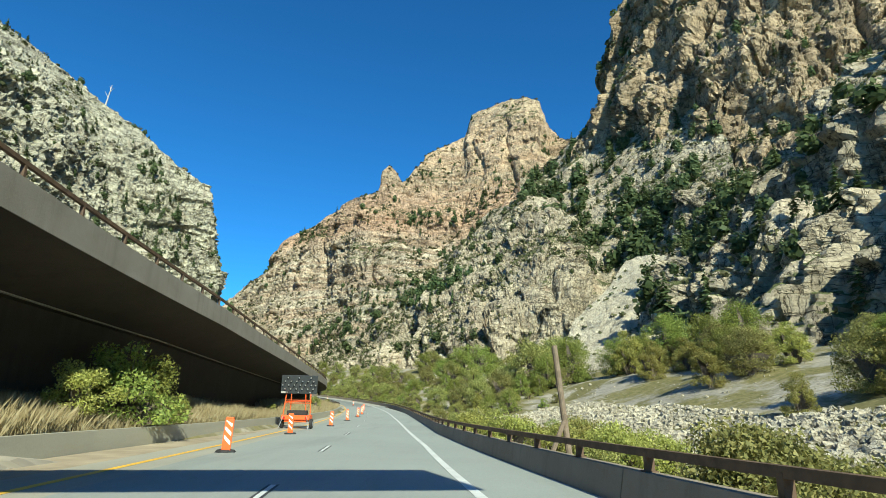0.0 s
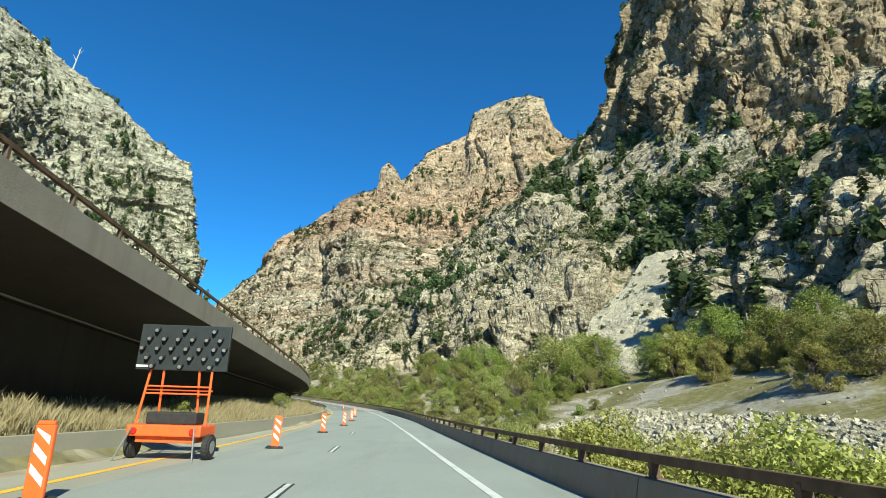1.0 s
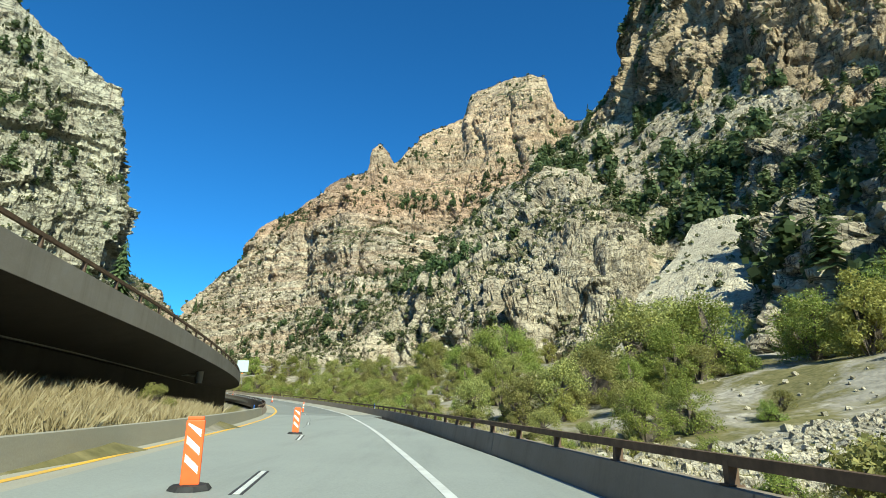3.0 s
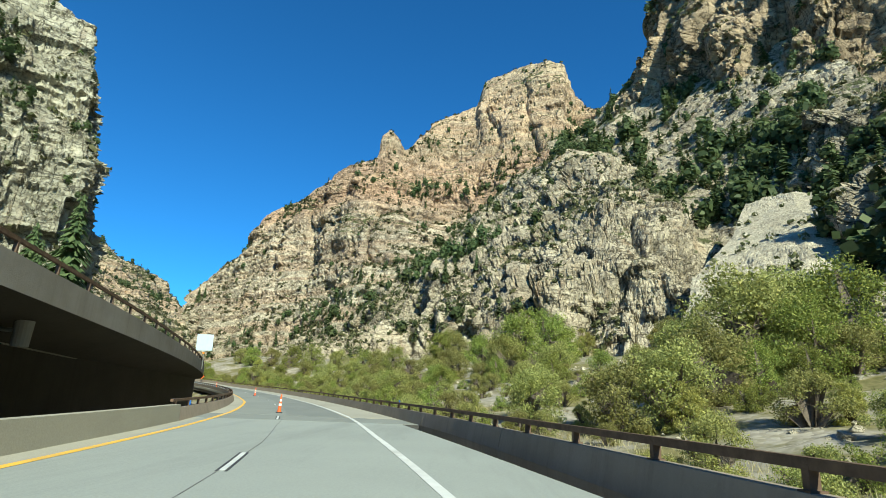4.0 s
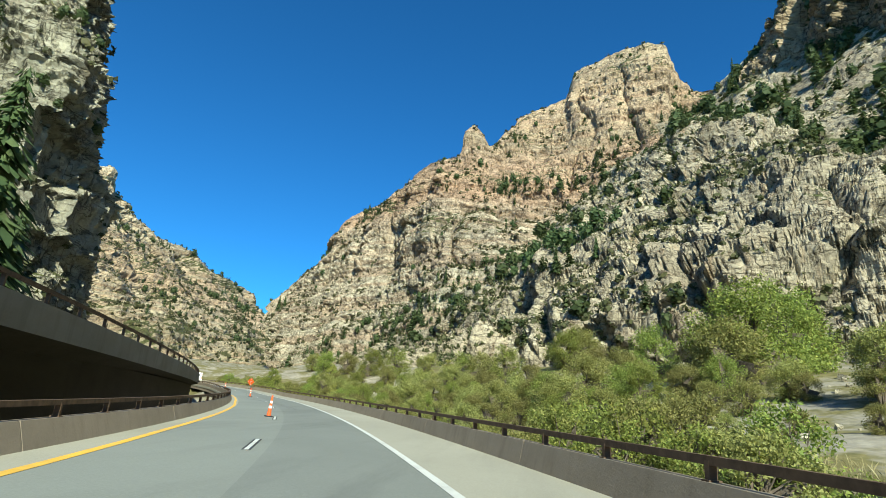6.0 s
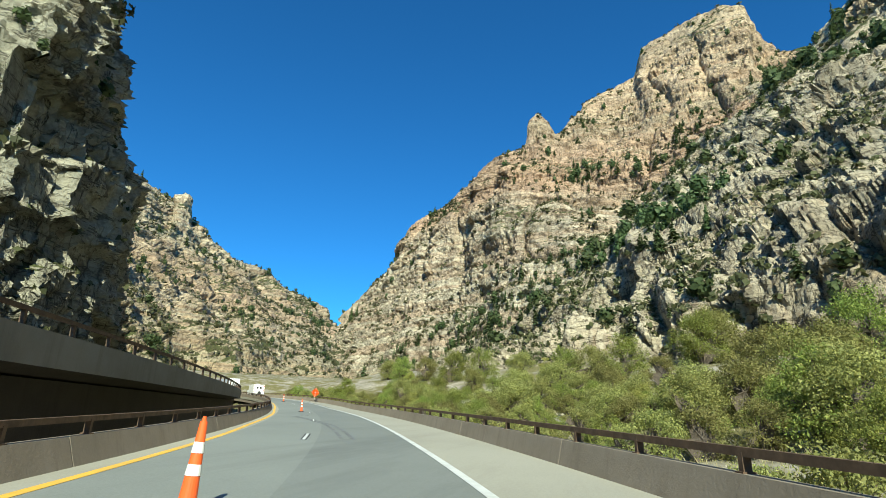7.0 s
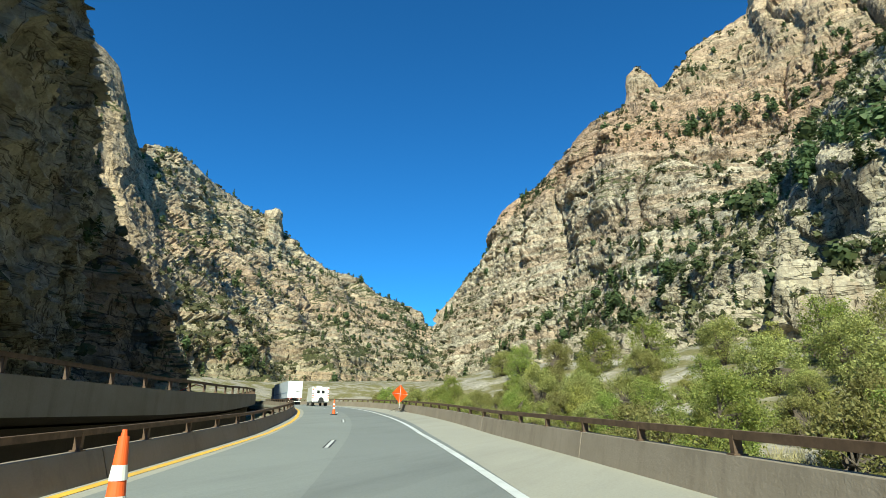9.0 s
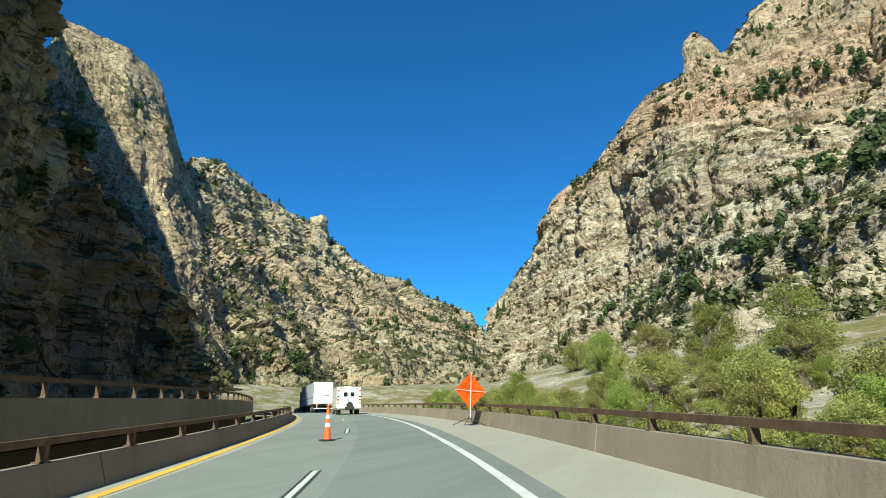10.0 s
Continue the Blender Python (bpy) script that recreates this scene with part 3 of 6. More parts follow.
    if strata:
        zz = (flat[:, 2] + (fbm(flat / 90.0, seed + 5, 2) - 0.5) * 12)
        for thick, share in ((19.0, 1.0), (6.5, 0.5)):  # beds, each set back or proud of the next
            b = np.floor(zz / thick)
            f = np.clip((zz / thick - b) / 0.16, 0, 1)
            lo, hi = (hashed(q.astype(np.int64), 0 * q.astype(np.int64), 0 * q.astype(np.int64), seed + 7) - 0.5 for q in (b - 1, b))
            d += (lo * (1 - f) + hi * f) * 2 * strata * share
    crest = np.repeat(np.clip(np.abs(vs - at[-2]) / 30.0, 0.35, 1.0), nu)  # the crest keeps its outline
    flat = flat + out * (d * crest)[:, None]
    i = np.arange(nu * nv).reshape(nv, nu)
    faces = np.stack((i[:-1, :-1], i[:-1, 1:], i[1:, 1:], i[1:, :-1]), -1).reshape(-1, 4)
    ob = joined(name, flat, faces, material, smooth=sharp)
    tagged(ob, label, "cliff", kind="structure")
    return flat.reshape(nv, nu, 3)


MESA = cliff("mesa_cliff", [
    [(345, -230, 610, -5), (480, -155, 545, -5), (600, -90, 470, 0), (700, -55, 460, 30), (800, -5, 480, 60), (900, 35, 490, 90), (1030, 95, 490, 140), (1200, 175, 500, 190)],
    [(345, -278, 690, 60), (480, -190, 640, 72), (600, -119, 590, 90), (700, -80, 555, 120), (800, -20, 575, 150), (900, 30, 580, 180), (1030, 95, 570, 220), (1200, 180, 560, 260)],
    [(345, -325, 765, 95), (400, -290, 765, 128), (490, -215, 690, 160), (600, -138, 655, 195), (650, -95, 592, 195), (700, -73, 600, 205), (800, -18, 633, 220), (900, 39, 631, 243), (1030, 112, 618, 276), (1100, 150, 620, 300), (1200, 185, 600, 305)],
    [(345, -341, 799, 115), (400, -301, 785, 151), (465, -250, 762, 177), (490, -223, 718, 202), (555, -181, 711, 224), (600, -148, 688, 241), (650, -106, 625, 236), (694, -86, 634, 247), (698, -84, 636, 258), (704, -82, 638, 277), (715, -74, 641, 287), (729, -63, 646, 278), (735, -58, 651, 267), (752, -52, 666, 275), (790, -30, 703, 331), (860, 19, 728, 367), (872, 28, 732, 372), (885, 37, 730, 407), (940, 73, 707, 411), (1000, 108, 675, 404), (1025, 123, 666, 396), (1040, 134, 670, 366), (1065, 151, 679, 345), (1100, 163, 650, 334), (1200, 190, 640, 330)],
    [(345, -360, 900, 118), (490, -230, 860, 206), (650, -100, 760, 240), (735, -55, 770, 268), (790, -25, 820, 333), (885, 50, 850, 409), (1000, 130, 800, 406), (1065, 165, 800, 346), (1200, 200, 760, 332)],
], 560, 360, ROCK_MESA, "layered tan and pink sandstone mesa above grey slopes", 11, lump=(60, 7), flute=(20, 90, 2.2), block=(19, 17, 2.6), grain=(4, 0.12), strata=2.4, buttress=(70, 13), cleft=(56, 8.0), tilted=1.0, octaves=3)

BLUFF = cliff("granite_bluff", [
    [(540, -100, 395, -6), (620, -57, 350, -6), (700, -32, 332, -5), (780, -14, 316, -4), (860, 2, 298, -4), (930, 13, 284, -2), (1040, 28, 274, 4), (1160, 46, 267, 10), (1290, 62, 258, 12), (1330, 66, 250, 8)],
    [(540, -104, 405, 12), (620, -60, 358, 18), (700, -32, 338, 24), (780, -15, 323, 26), (860, 0, 305, 30), (930, 12, 290, 32), (1040, 28, 281, 38), (1160, 46, 275, 45), (1220, 53, 271, 46), (1290, 63, 264, 36), (1330, 68, 258, 26)],
    [(540, -108, 440, 18), (620, -66, 405, 30), (700, -32, 378, 42), (780, -8, 365, 60), (860, 15, 390, 85), (930, 38, 400, 110), (1040, 58, 362, 112), (1100, 70, 345, 110), (1160, 76, 320, 92), (1220, 72, 295, 66), (1290, 68, 274, 42), (1330, 72, 264, 32)],
    [(540, -115, 480, 28), (620, -74, 440, 42), (700, -46, 414, 59), (780, -21, 445, 85), (860, 10, 505, 142), (930, 43, 529, 183), (1040, 69, 435, 166), (1100, 90, 430, 165), (1160, 94, 376, 128), (1220, 88, 324, 88), (1290, 80, 284, 47), (1330, 84, 272, 36)],
    [(540, -120, 540, 30), (700, -40, 500, 60), (860, 20, 580, 140), (930, 60, 600, 185), (1040, 100, 500, 168), (1100, 115, 480, 166), (1220, 115, 345, 86), (1330, 105, 280, 36)],
], 420, 290, ROCK_BLUFF, "craggy grey granite bluff with brown stains", 23, lump=(34, 7), flute=(14, 40, 1.2), block=(13, 15, 2.6), grain=(2.0, 0.08), buttress=(40, 10), cleft=(36, 5.5), upward=0.9, tilted=1.2)

RIGHT = cliff("dark_crag", [
    [(2, 122, 300, 80), (3, 106, 262, 58), (4, 86, 228, 34), (4.6, 69, 204, 18), (5, 66, 186, 10), (6, 76, 140, 4), (7, 92, 60, -2), (8, 100, -80, -3)],
    [(2, 130, 300, 95), (3, 114, 260, 72), (4, 94, 228, 47), (4.6, 78, 204, 37), (5, 76, 190, 34), (6, 92, 140, 36), (7, 112, 60, 40), (8, 120, -80, 40)],
    [(2, 138, 298, 112), (3, 125, 258, 87), (4, 106, 226, 64), (4.6, 96, 208, 56), (5, 96, 194, 56), (6, 116, 140, 68), (7, 140, 50, 82), (8, 150, -90, 82)],
    [(2, 146, 298, 124), (3, 138, 262, 104), (4, 126, 226, 88), (4.6, 116, 212, 76), (5, 130, 200, 90), (6, 152, 150, 118), (7, 178, 55, 145), (8, 190, -95, 145)],
    [(2, 170, 320, 130), (3, 172, 285, 120), (4, 178, 245, 122), (4.6, 178, 232, 132), (5, 190, 215, 148), (6, 215, 165, 182), (7, 225, 60, 200), (8, 240, -100, 200)],
], 340, 240, ROCK_DARK, "dark craggy rock wall above the river bank", 37, lump=(40, 6), flute=(10, 60, 2.6), block=(12, 20, 3.4), grain=(2.6, 0.12), buttress=(38, 9), cleft=(34, 6.0), steps=(26, 7.0), tilted=1.5, octaves=2)

UPPER = cliff("upper_cliff", [
    [(0, 130, 500, 215), (1, 146, 425, 170), (2, 160, 350, 125), (3, 185, 300, 80), (4, 250, 270, 80), (5, 340, 235, 80)],
    [(0, 148, 508, 285), (1, 172, 415, 235), (2, 197, 352, 212), (3, 240, 318, 190), (4, 300, 295, 190), (5, 380, 265, 190)],
    [(0, 151, 498, 302), (1, 170, 455, 330), (2, 205, 400, 330), (3, 255, 350, 320), (4, 320, 320, 310), (5, 400, 290, 300)],
    [(0, 152, 486, 322), (1, 172, 471, 380), (2, 215, 440, 470), (3, 285, 400, 490), (4, 360, 360, 480), (5, 440, 320, 460)],
    [(0, 210, 560, 330), (1, 240, 540, 390), (2, 290, 520, 480), (3, 350, 480, 500), (5, 480, 380, 470)],
], 320, 280, ROCK_HIGH, "tall tan cliff split by dark clefts, high above the gully", 43, lump=(50, 9), flute=(16, 100, 3.6), block=(15, 24, 4.0), grain=(3, 0.25), buttress=(52, 14), cleft=(44, 9.0), steps=(46, 12.0), tilted=1.2, strata=2.2, octaves=2)

OUTCROP = cliff("pale_outcrop", [
    [(2, -80, 80, 2), (3, -92, 130, 2), (4, -106, 182, 0), (5, -101, 203, -2), (6, -92, 212, -4), (7, -94, 222, -5), (8, -108, 245, -6), (9, -125, 262, -6)],
    [(2, -90, 80, 40), (3, -104, 130, 40), (4, -112, 184, 40), (5, -99, 203, 40), (6, -89, 210, 42), (7, -94, 221, 38), (8, -111, 243, 25), (9, -128, 262, 20)],
    [(2, -125, 80, 78), (3, -124, 135, 80), (4, -122, 186, 78), (5, -103, 206, 66), (6, -93, 213, 66), (7, -99, 223, 62), (8, -114, 240, 48), (9, -134, 262, 40)],
    [(2, -178, 90, 128), (3, -170, 150, 132), (4, -147, 190, 120), (5, -113, 213, 93), (6, -101, 219, 87), (7, -108, 227, 82), (8, -118, 240, 62), (9, -142, 262, 62)],
    [(2, -250, 90, 138), (4, -215, 205, 135), (5, -160, 242, 105), (7, -150, 248, 90), (9, -175, 275, 80)],
], 640, 300, ROCK_LEFT, "pale lichen-covered granite outcrop with overhanging blocks", 51, lump=(26, 4), flute=(16, 30, 0.4), block=(11, 8, 2.0), grain=(1.6, 0.04), buttress=(34, 3), tilted=0.9, sharp=22, cleft=(24, 2.5))

SHADED = cliff("shaded_cliff", [
    [(0, -108, 240, -8), (1, -142, 262, -6), (1.5, -160, 312, -4), (1.8, -250, 345, 0), (2, -380, 350, 5), (3, -302, 415, 10), (4, -380, 500, 8), (5, -450, 560, 12)],
    [(0, -114, 242, 30), (1, -150, 262, 32), (1.5, -174, 309, 27), (1.8, -270, 345, 50), (2, -480, 385, 110), (3, -390, 455, 80), (4, -470, 560, 80), (5, -520, 600, 90)],
    [(0, -124, 244, 58), (1, -162, 262, 58), (1.5, -192, 302, 48), (1.8, -290, 345, 70), (2, -560, 410, 240), (3, -510, 505, 200), (4, -545, 605, 150), (5, -580, 650, 160)],
    [(0, -132, 246, 66), (1, -178, 264, 76), (1.5, -208, 302, 62), (1.8, -310, 345, 90), (2, -650, 440, 420), (2.7, -615, 500, 405), (3, -634, 556, 396), (3.2, -630, 578, 330), (4, -625, 640, 230), (5, -650, 690, 220)],
    [(0, -170, 252, 72), (1, -240, 272, 95), (1.5, -255, 305, 85), (2, -760, 520, 440), (3, -740, 620, 410), (4, -720, 720, 250), (5, -740, 760, 240)],
], 420, 260, ROCK_HIGH, "steep cliff of dark rock behind the upper carriageway", 67, lump=(34, 5), flute=(11, 60, 2.4), block=(9, 17, 2.0), grain=(2.4, 0.35), buttress=(45, 6))

# stays out of view; its crest is set to shade the cliffs north of it
SOUTH = cliff("south_ridge", [
    [(0, -190, 262, 0), (1, -250, 290, 0), (2, -380, 300, 5), (3, -481, 290, 10), (4, -560, 270, 10)],
    [(0, -205, 240, 80), (1, -265, 262, 110), (2, -380, 262, 180), (3, -481, 248, 260), (4, -560, 230, 270)],
    [(0, -215, 222, 135), (1, -272, 240, 200), (2, -380, 235, 350), (3, -481, 222, 490), (4, -560, 200, 510)],
    [(0, -230, 190, 130), (1, -285, 205, 195), (2, -390, 195, 345), (3, -490, 180, 480), (4, -565, 160, 500)],
], 90, 70, ROCK_DARK, "high south wall of the canyon, unseen, added to shade the cliffs", 71, grain=(6, 0.3), octaves=2)

FAR = cliff("far_canyon_wall", [
    [(0, -300, 400, -5), (1, -345, 470, 0), (2, -385, 560, 5), (3, -420, 680, 10), (4, -400, 800, 12), (5, -385, 890, 12), (6, -370, 980, 12), (7, -330, 1060, 12)],
    [(0, -409, 463, 74), (1, -452, 537, 86), (2, -494, 622, 100), (3, -547, 749, 105), (4, -547, 876, 116), (5, -537, 1004, 121), (6, -515, 1110, 116), (7, -462, 1194, 105)],
    [(0, -584, 561, 216), (1, -630, 652, 244), (2, -664, 754, 244), (3, -687, 880, 233), (4, -675, 994, 210), (5, -664, 1142, 204), (6, -641, 1290, 187), (7, -561, 1370, 147)],
    [(0, -744, 674, 380), (0.6, -768, 770, 404), (1.2, -789, 850, 394), (2.2, -804, 986, 377), (2.7, -804, 1003, 372), (2.75, -802, 1006, 410), (2.85, -801, 1010, 410), (2.9, -792, 1022, 364), (3.6, -807, 1130, 335), (4.6, -780, 1298, 318), (5.6, -746, 1478, 278), (6.2, -705, 1514, 228), (7, -612, 1502, 155)],
    [(0, -948, 794, 383), (2, -972, 986, 389), (4, -984, 1250, 323), (6, -828, 1634, 239), (7, -636, 1634, 161)],
], 360, 240, ROCK_FAR, "far canyon wall of banded tan rock with scattered conifers", 83, lump=(90, 14), flute=(26, 120, 4), block=(28, 26, 4.0), grain=(7, 0.3), strata=4.5, buttress=(100, 22), cleft=(90, 12.0), tilted=1.0, octaves=2)

GULLY = cliff("gully_slope", [
    [(-1, 50, 290, 26), (0, 70, 272, 28), (1, 92, 258, 32), (2, 106, 240, 38), (3, 128, 226, 46)],
    [(-1, 70, 320, 58), (0, 92, 305, 60), (1, 112, 288, 66), (2, 124, 268, 76), (3, 150, 258, 90)],
    [(-1, 75, 395, 118), (0, 102, 380, 128), (1, 126, 370, 136), (2, 150, 352, 150), (3, 190, 335, 170)],
    [(-1, 66, 460, 168), (0, 96, 450, 176), (1, 130, 450, 196), (2, 168, 430, 226), (3, 205, 410, 250)],
    [(-1, 80, 550, 232), (0, 110, 540, 240), (1, 145, 520, 280), (2, 180, 490, 300), (3, 215, 470, 310)],
], 120, 200, ROCK_BLUFF, "brushy gully between the bluff and the tall cliff", 101, lump=(24, 5), flute=(10, 30, 1.0), block=(6, 6, 1.0), grain=(2, 0.4), upward=1.0)

SCREE_ROCK = rock_material("pale loose scree", (0.29, 0.255, 0.185), (0.46, 0.42, 0.32), (0.55, 0.505, 0.39), (0.37, 0.32, 0.235), grain=2.6, crack=0.35)
SCREE = cliff("scree_slope", [
    [(0, 24, 208, -4), (1, 28, 188, -3), (2, 36, 166, -3), (3, 58, 168, 0)],
    [(0, 54, 243, 28), (1, 58, 230, 24), (2, 63, 212, 19), (3, 71, 198, 17)],
    [(0, 62, 255, 38), (1, 70, 244, 38), (2, 78, 230, 37), (3, 86, 224, 35)],
    [(0, 82, 268, 56), (1, 89, 260, 57), (2, 96, 252, 57), (3, 101, 246, 55)],
    [(0, 97, 284, 74), (1, 102, 280, 75), (2, 107, 274, 75), (3, 113, 268, 73)],
], 120, 130, SCREE_ROCK, "pale scree slope of loose gravel below the gully", 113, lump=(16, 2.0), flute=(6, 30, 0.7), block=(2.4, 2.4, 0.3), grain=(1.0, 0.2), upward=1.0)


# ---- the upper carriageway on the left ----
R10 = row_at(10.0)


def seconds_to_row(t):
    if t < 0:
        return START + 25.0 * t
    return row_at(t) if t <= 10 else R10 + 25.0 * (t - 10)


DECK_T = [-6, 0.5, 1.3, 3.0, 4.1, 5.8, 7.7, 8.7, 9.3, 10.5, 13, 20]
DECK_H = [7.6, 7.05, 6.95, 5.75, 5.25, 4.15, 2.95, 2.4, 2.1, 1.5, 1.3, 1.3]
DECK_ROWS = [seconds_to_row(t) for t in DECK_T]


def deck_top(row):
    return float(np.interp(row, DECK_ROWS, DECK_H))


D0, D1 = seconds_to_row(-6), seconds_to_row(14.5)
DECK_EDGE = -9.0
# brown concrete; the shade below the deck is put into its near-black colour
SOFFIT_SHADE = concrete_material("brown concrete darkened as shade", (0.0562, 0.048, 0.039), (0.039, 0.033, 0.027), (0.0225, 0.0188, 0.015))
upper = empty("upper_carriageway")
tagged(upper, "cantilevered concrete upper carriageway with a steel rail", "viaduct", kind="structure")
E0 = DECK_EDGE
swept("parapet", [(E0, 0.0), (E0, -1.0), (E0 - 0.35, -1.0), (E0 - 0.35, 0.0)], D0, D1, CONCRETE, upper, "weathered concrete parapet", lift=deck_top)
swept("girder", [(E0 - 0.03, -1.004), (E0 - 0.5, -1.12), (E0 - 3.4, -1.95), (E0 - 9.5, -1.95), (E0 - 12.4, -1.12), (E0 - 13, -0.8), (E0 - 0.35, -0.8), (E0 - 0.352, -1.0)], D0, D1, SOFFIT_SHADE, upper, "haunched concrete girder", lift=deck_top)
swept("drip_strip", [(E0 - 3.42, -1.99), (E0 - 3.42, -1.945), (E0 - 3.34, -1.92), (E0 - 3.34, -1.965)], D0, D1, CONCRETE, upper, "pale conduit along the soffit", lift=deck_top)
swept("far_parapet", [(E0 - 13.0, 0.0), (E0 - 13.0, -1.0), (E0 - 12.65, -1.0), (E0 - 12.65, 0.0)], D0, D1, CONCRETE, upper, lift=deck_top)


def rail_run(parent, r0, r1, u, base, top, spacing, lift=None, size=0.11, post=0.12, shift=None):
    """A square steel rail on short posts."""
    zz = lift or (lambda r: 0.0)
    swept("rail", [(u - size / 2, top - size), (u + size / 2, top - size), (u + size / 2, top), (u - size / 2, top)], r0, r1, STEEL_RUST, parent, "weathered steel rail", lift=lift, shift=shift)
    bm = bmesh.new()
    box(bm, -post / 2, post / 2, -0.05, 0.05, 0, top - base - size * 0.5)
    box(bm, -post * 0.8, post * 0.8, -0.09, 0.09, 0, 0.025)
    me = bpy.data.meshes.new("rail_post")
    bm.to_mesh(me)
    bm.free()
    me.materials.append(STEEL_RUST)
    r = r0 + 0.6
    while r < r1 - 0.5:
        ob = new("rail_post", me)
        ob.parent = parent
        ob.matrix_basis = Matrix.Translation(on_road(r, u + (shift(r) if shift else 0.0), base + zz(r))) @ pose(0, 0, 0, 0, 0, road_yaw(r))
        r += spacing


rail_run(upper, seconds_to_row(-0.5), seconds_to_row(13.5), E0 - 0.17, 0.0, 0.52, 2.9, deck_top, 0.12)

# the wall below it, with the deck's shade put into its colour
wall = empty("retaining_wall")
tagged(wall, "retaining wall below the upper carriageway, darkened as shade", "wall", kind="structure")
swept("wall_panel", [(-13.4, -5.0), (-13.0, -5.0), (-13.0, 6.2), (-13.4, 6.2)], D0, seconds_to_row(2.6), SOFFIT_SHADE, wall)
# carried on along the viaduct and drawn closer to keep the gap dark
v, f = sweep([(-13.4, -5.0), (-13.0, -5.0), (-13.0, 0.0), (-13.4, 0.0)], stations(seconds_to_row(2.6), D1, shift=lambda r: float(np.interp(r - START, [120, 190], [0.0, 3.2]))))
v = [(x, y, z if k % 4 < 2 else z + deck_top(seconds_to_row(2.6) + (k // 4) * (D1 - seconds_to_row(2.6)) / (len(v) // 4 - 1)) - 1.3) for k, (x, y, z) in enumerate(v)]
part("wall_panel", capped(v, f, 4), SOFFIT_SHADE, wall)

# ---- barriers beside the lanes ----
barrier_r = empty("barrier_right")
tagged(barrier_r, "stained concrete parapet with a steel rail along the river", "barrier", kind="structure")


def river_side(row):
    """The river parapet's drift across, against its usual line."""
    return float(np.interp(row - START, [0, 11, 36, 75, 100, 124, 160, 220, 260], [-0.25, -0.27, -0.7, -0.45, 0.1, 0.8, 0.7, 0.5, -0.05]))


def river_lift(row):
    return float(np.interp(row - START, [0, 50, 100], [-0.06, -0.06, 0.0]))


r = seconds_to_row(-2.5)
while r < R_END - 14:
    swept("parapet_section", [(4.72, -0.9), (4.60, 0.0), (4.72, 0.62), (5.0, 0.62), (5.02, -0.9)], r, r + 11.96, CONCRETE_BROWN, barrier_r, lift=river_lift, shift=river_side)
    r += 12.0
rail_run(barrier_r, seconds_to_row(-1.5), R_END - 60, 4.87, 0.62, 0.98, 3.05, river_lift, 0.13, 0.14, river_side)

barrier_l = empty("barrier_left")
tagged(barrier_l, "low brown concrete parapet with a steel rail beside the yellow line", "barrier", kind="structure")


def lane_side(row):
    """The left parapet's drift across."""
    return float(np.interp(row - START, [126, 160, 220, 250], [0.05, 0.25, 0.52, 0.45]))


r = START + 126.6
while r < seconds_to_row(13.5):
    swept("parapet_section", [(-5.72, -0.9), (-5.98, -0.9), (-5.98, 0.52), (-5.78, 0.52), (-5.60, 0.0)], r, r + 11.96, CONCRETE_BROWN, barrier_l, shift=lane_side)
    r += 12.0
rail_run(barrier_l, START + 126, seconds_to_row(13.0), -5.88, 0.52, 0.88, 2.9, size=0.11, shift=lane_side)


# the low wall in front of the grass
def wall_u(t):
    return float(np.interp(t, WALL_T, WALL_U))


low = empty("low_wall")
tagged(low, "low pale concrete wall along the grassy verge", "wall", kind="structure")
ts = np.linspace(-2.5, 5.02, 62)
for a in range(0, 61, 6):
    seg = ts[a:min(a + 7, 62)]
    st = []
    for t in seg:
        rr = seconds_to_row(t)
        st.append((on_road(rr, wall_u(t)), SIDE[int(rr)]))
    sec = [(-0.15, -0.8), (0.2, -0.8), (0.14, 0.66), (-0.15, 0.66)]
    v, f = sweep(sec, st)
    part("wall_section", capped(v, f, 4), PAVE_EDGE, low)
st = [(on_road(seconds_to_row(t), 0), SIDE[int(seconds_to_row(t))], wall_u(t)) for t in ts]
verge_v = []
for o, s, w in st:
    verge_v += [(o[0] + s[0] * (w + 0.2), o[1] + s[1] * (w + 0.2), o[2] - 0.01), (o[0] - s[0] * 6.8, o[1] - s[1] * 6.8, o[2] - 0.01)]
DIRT = plain_material("dusty dirt", (0.36, 0.30, 0.21), 0.95, vary=0.25, scale=0.7, local=False, dirt=(0.22, 0.18, 0.12), bump=0.02)
joined("verge", verge_v, [(2 * i, 2 * i + 1, 2 * i + 3, 2 * i + 2) for i in range(len(st) - 1)], DIRT)
tagged(bpy.data.objects["verge"], "dusty dirt verge between wall and carriageway", "verge", kind="structure")


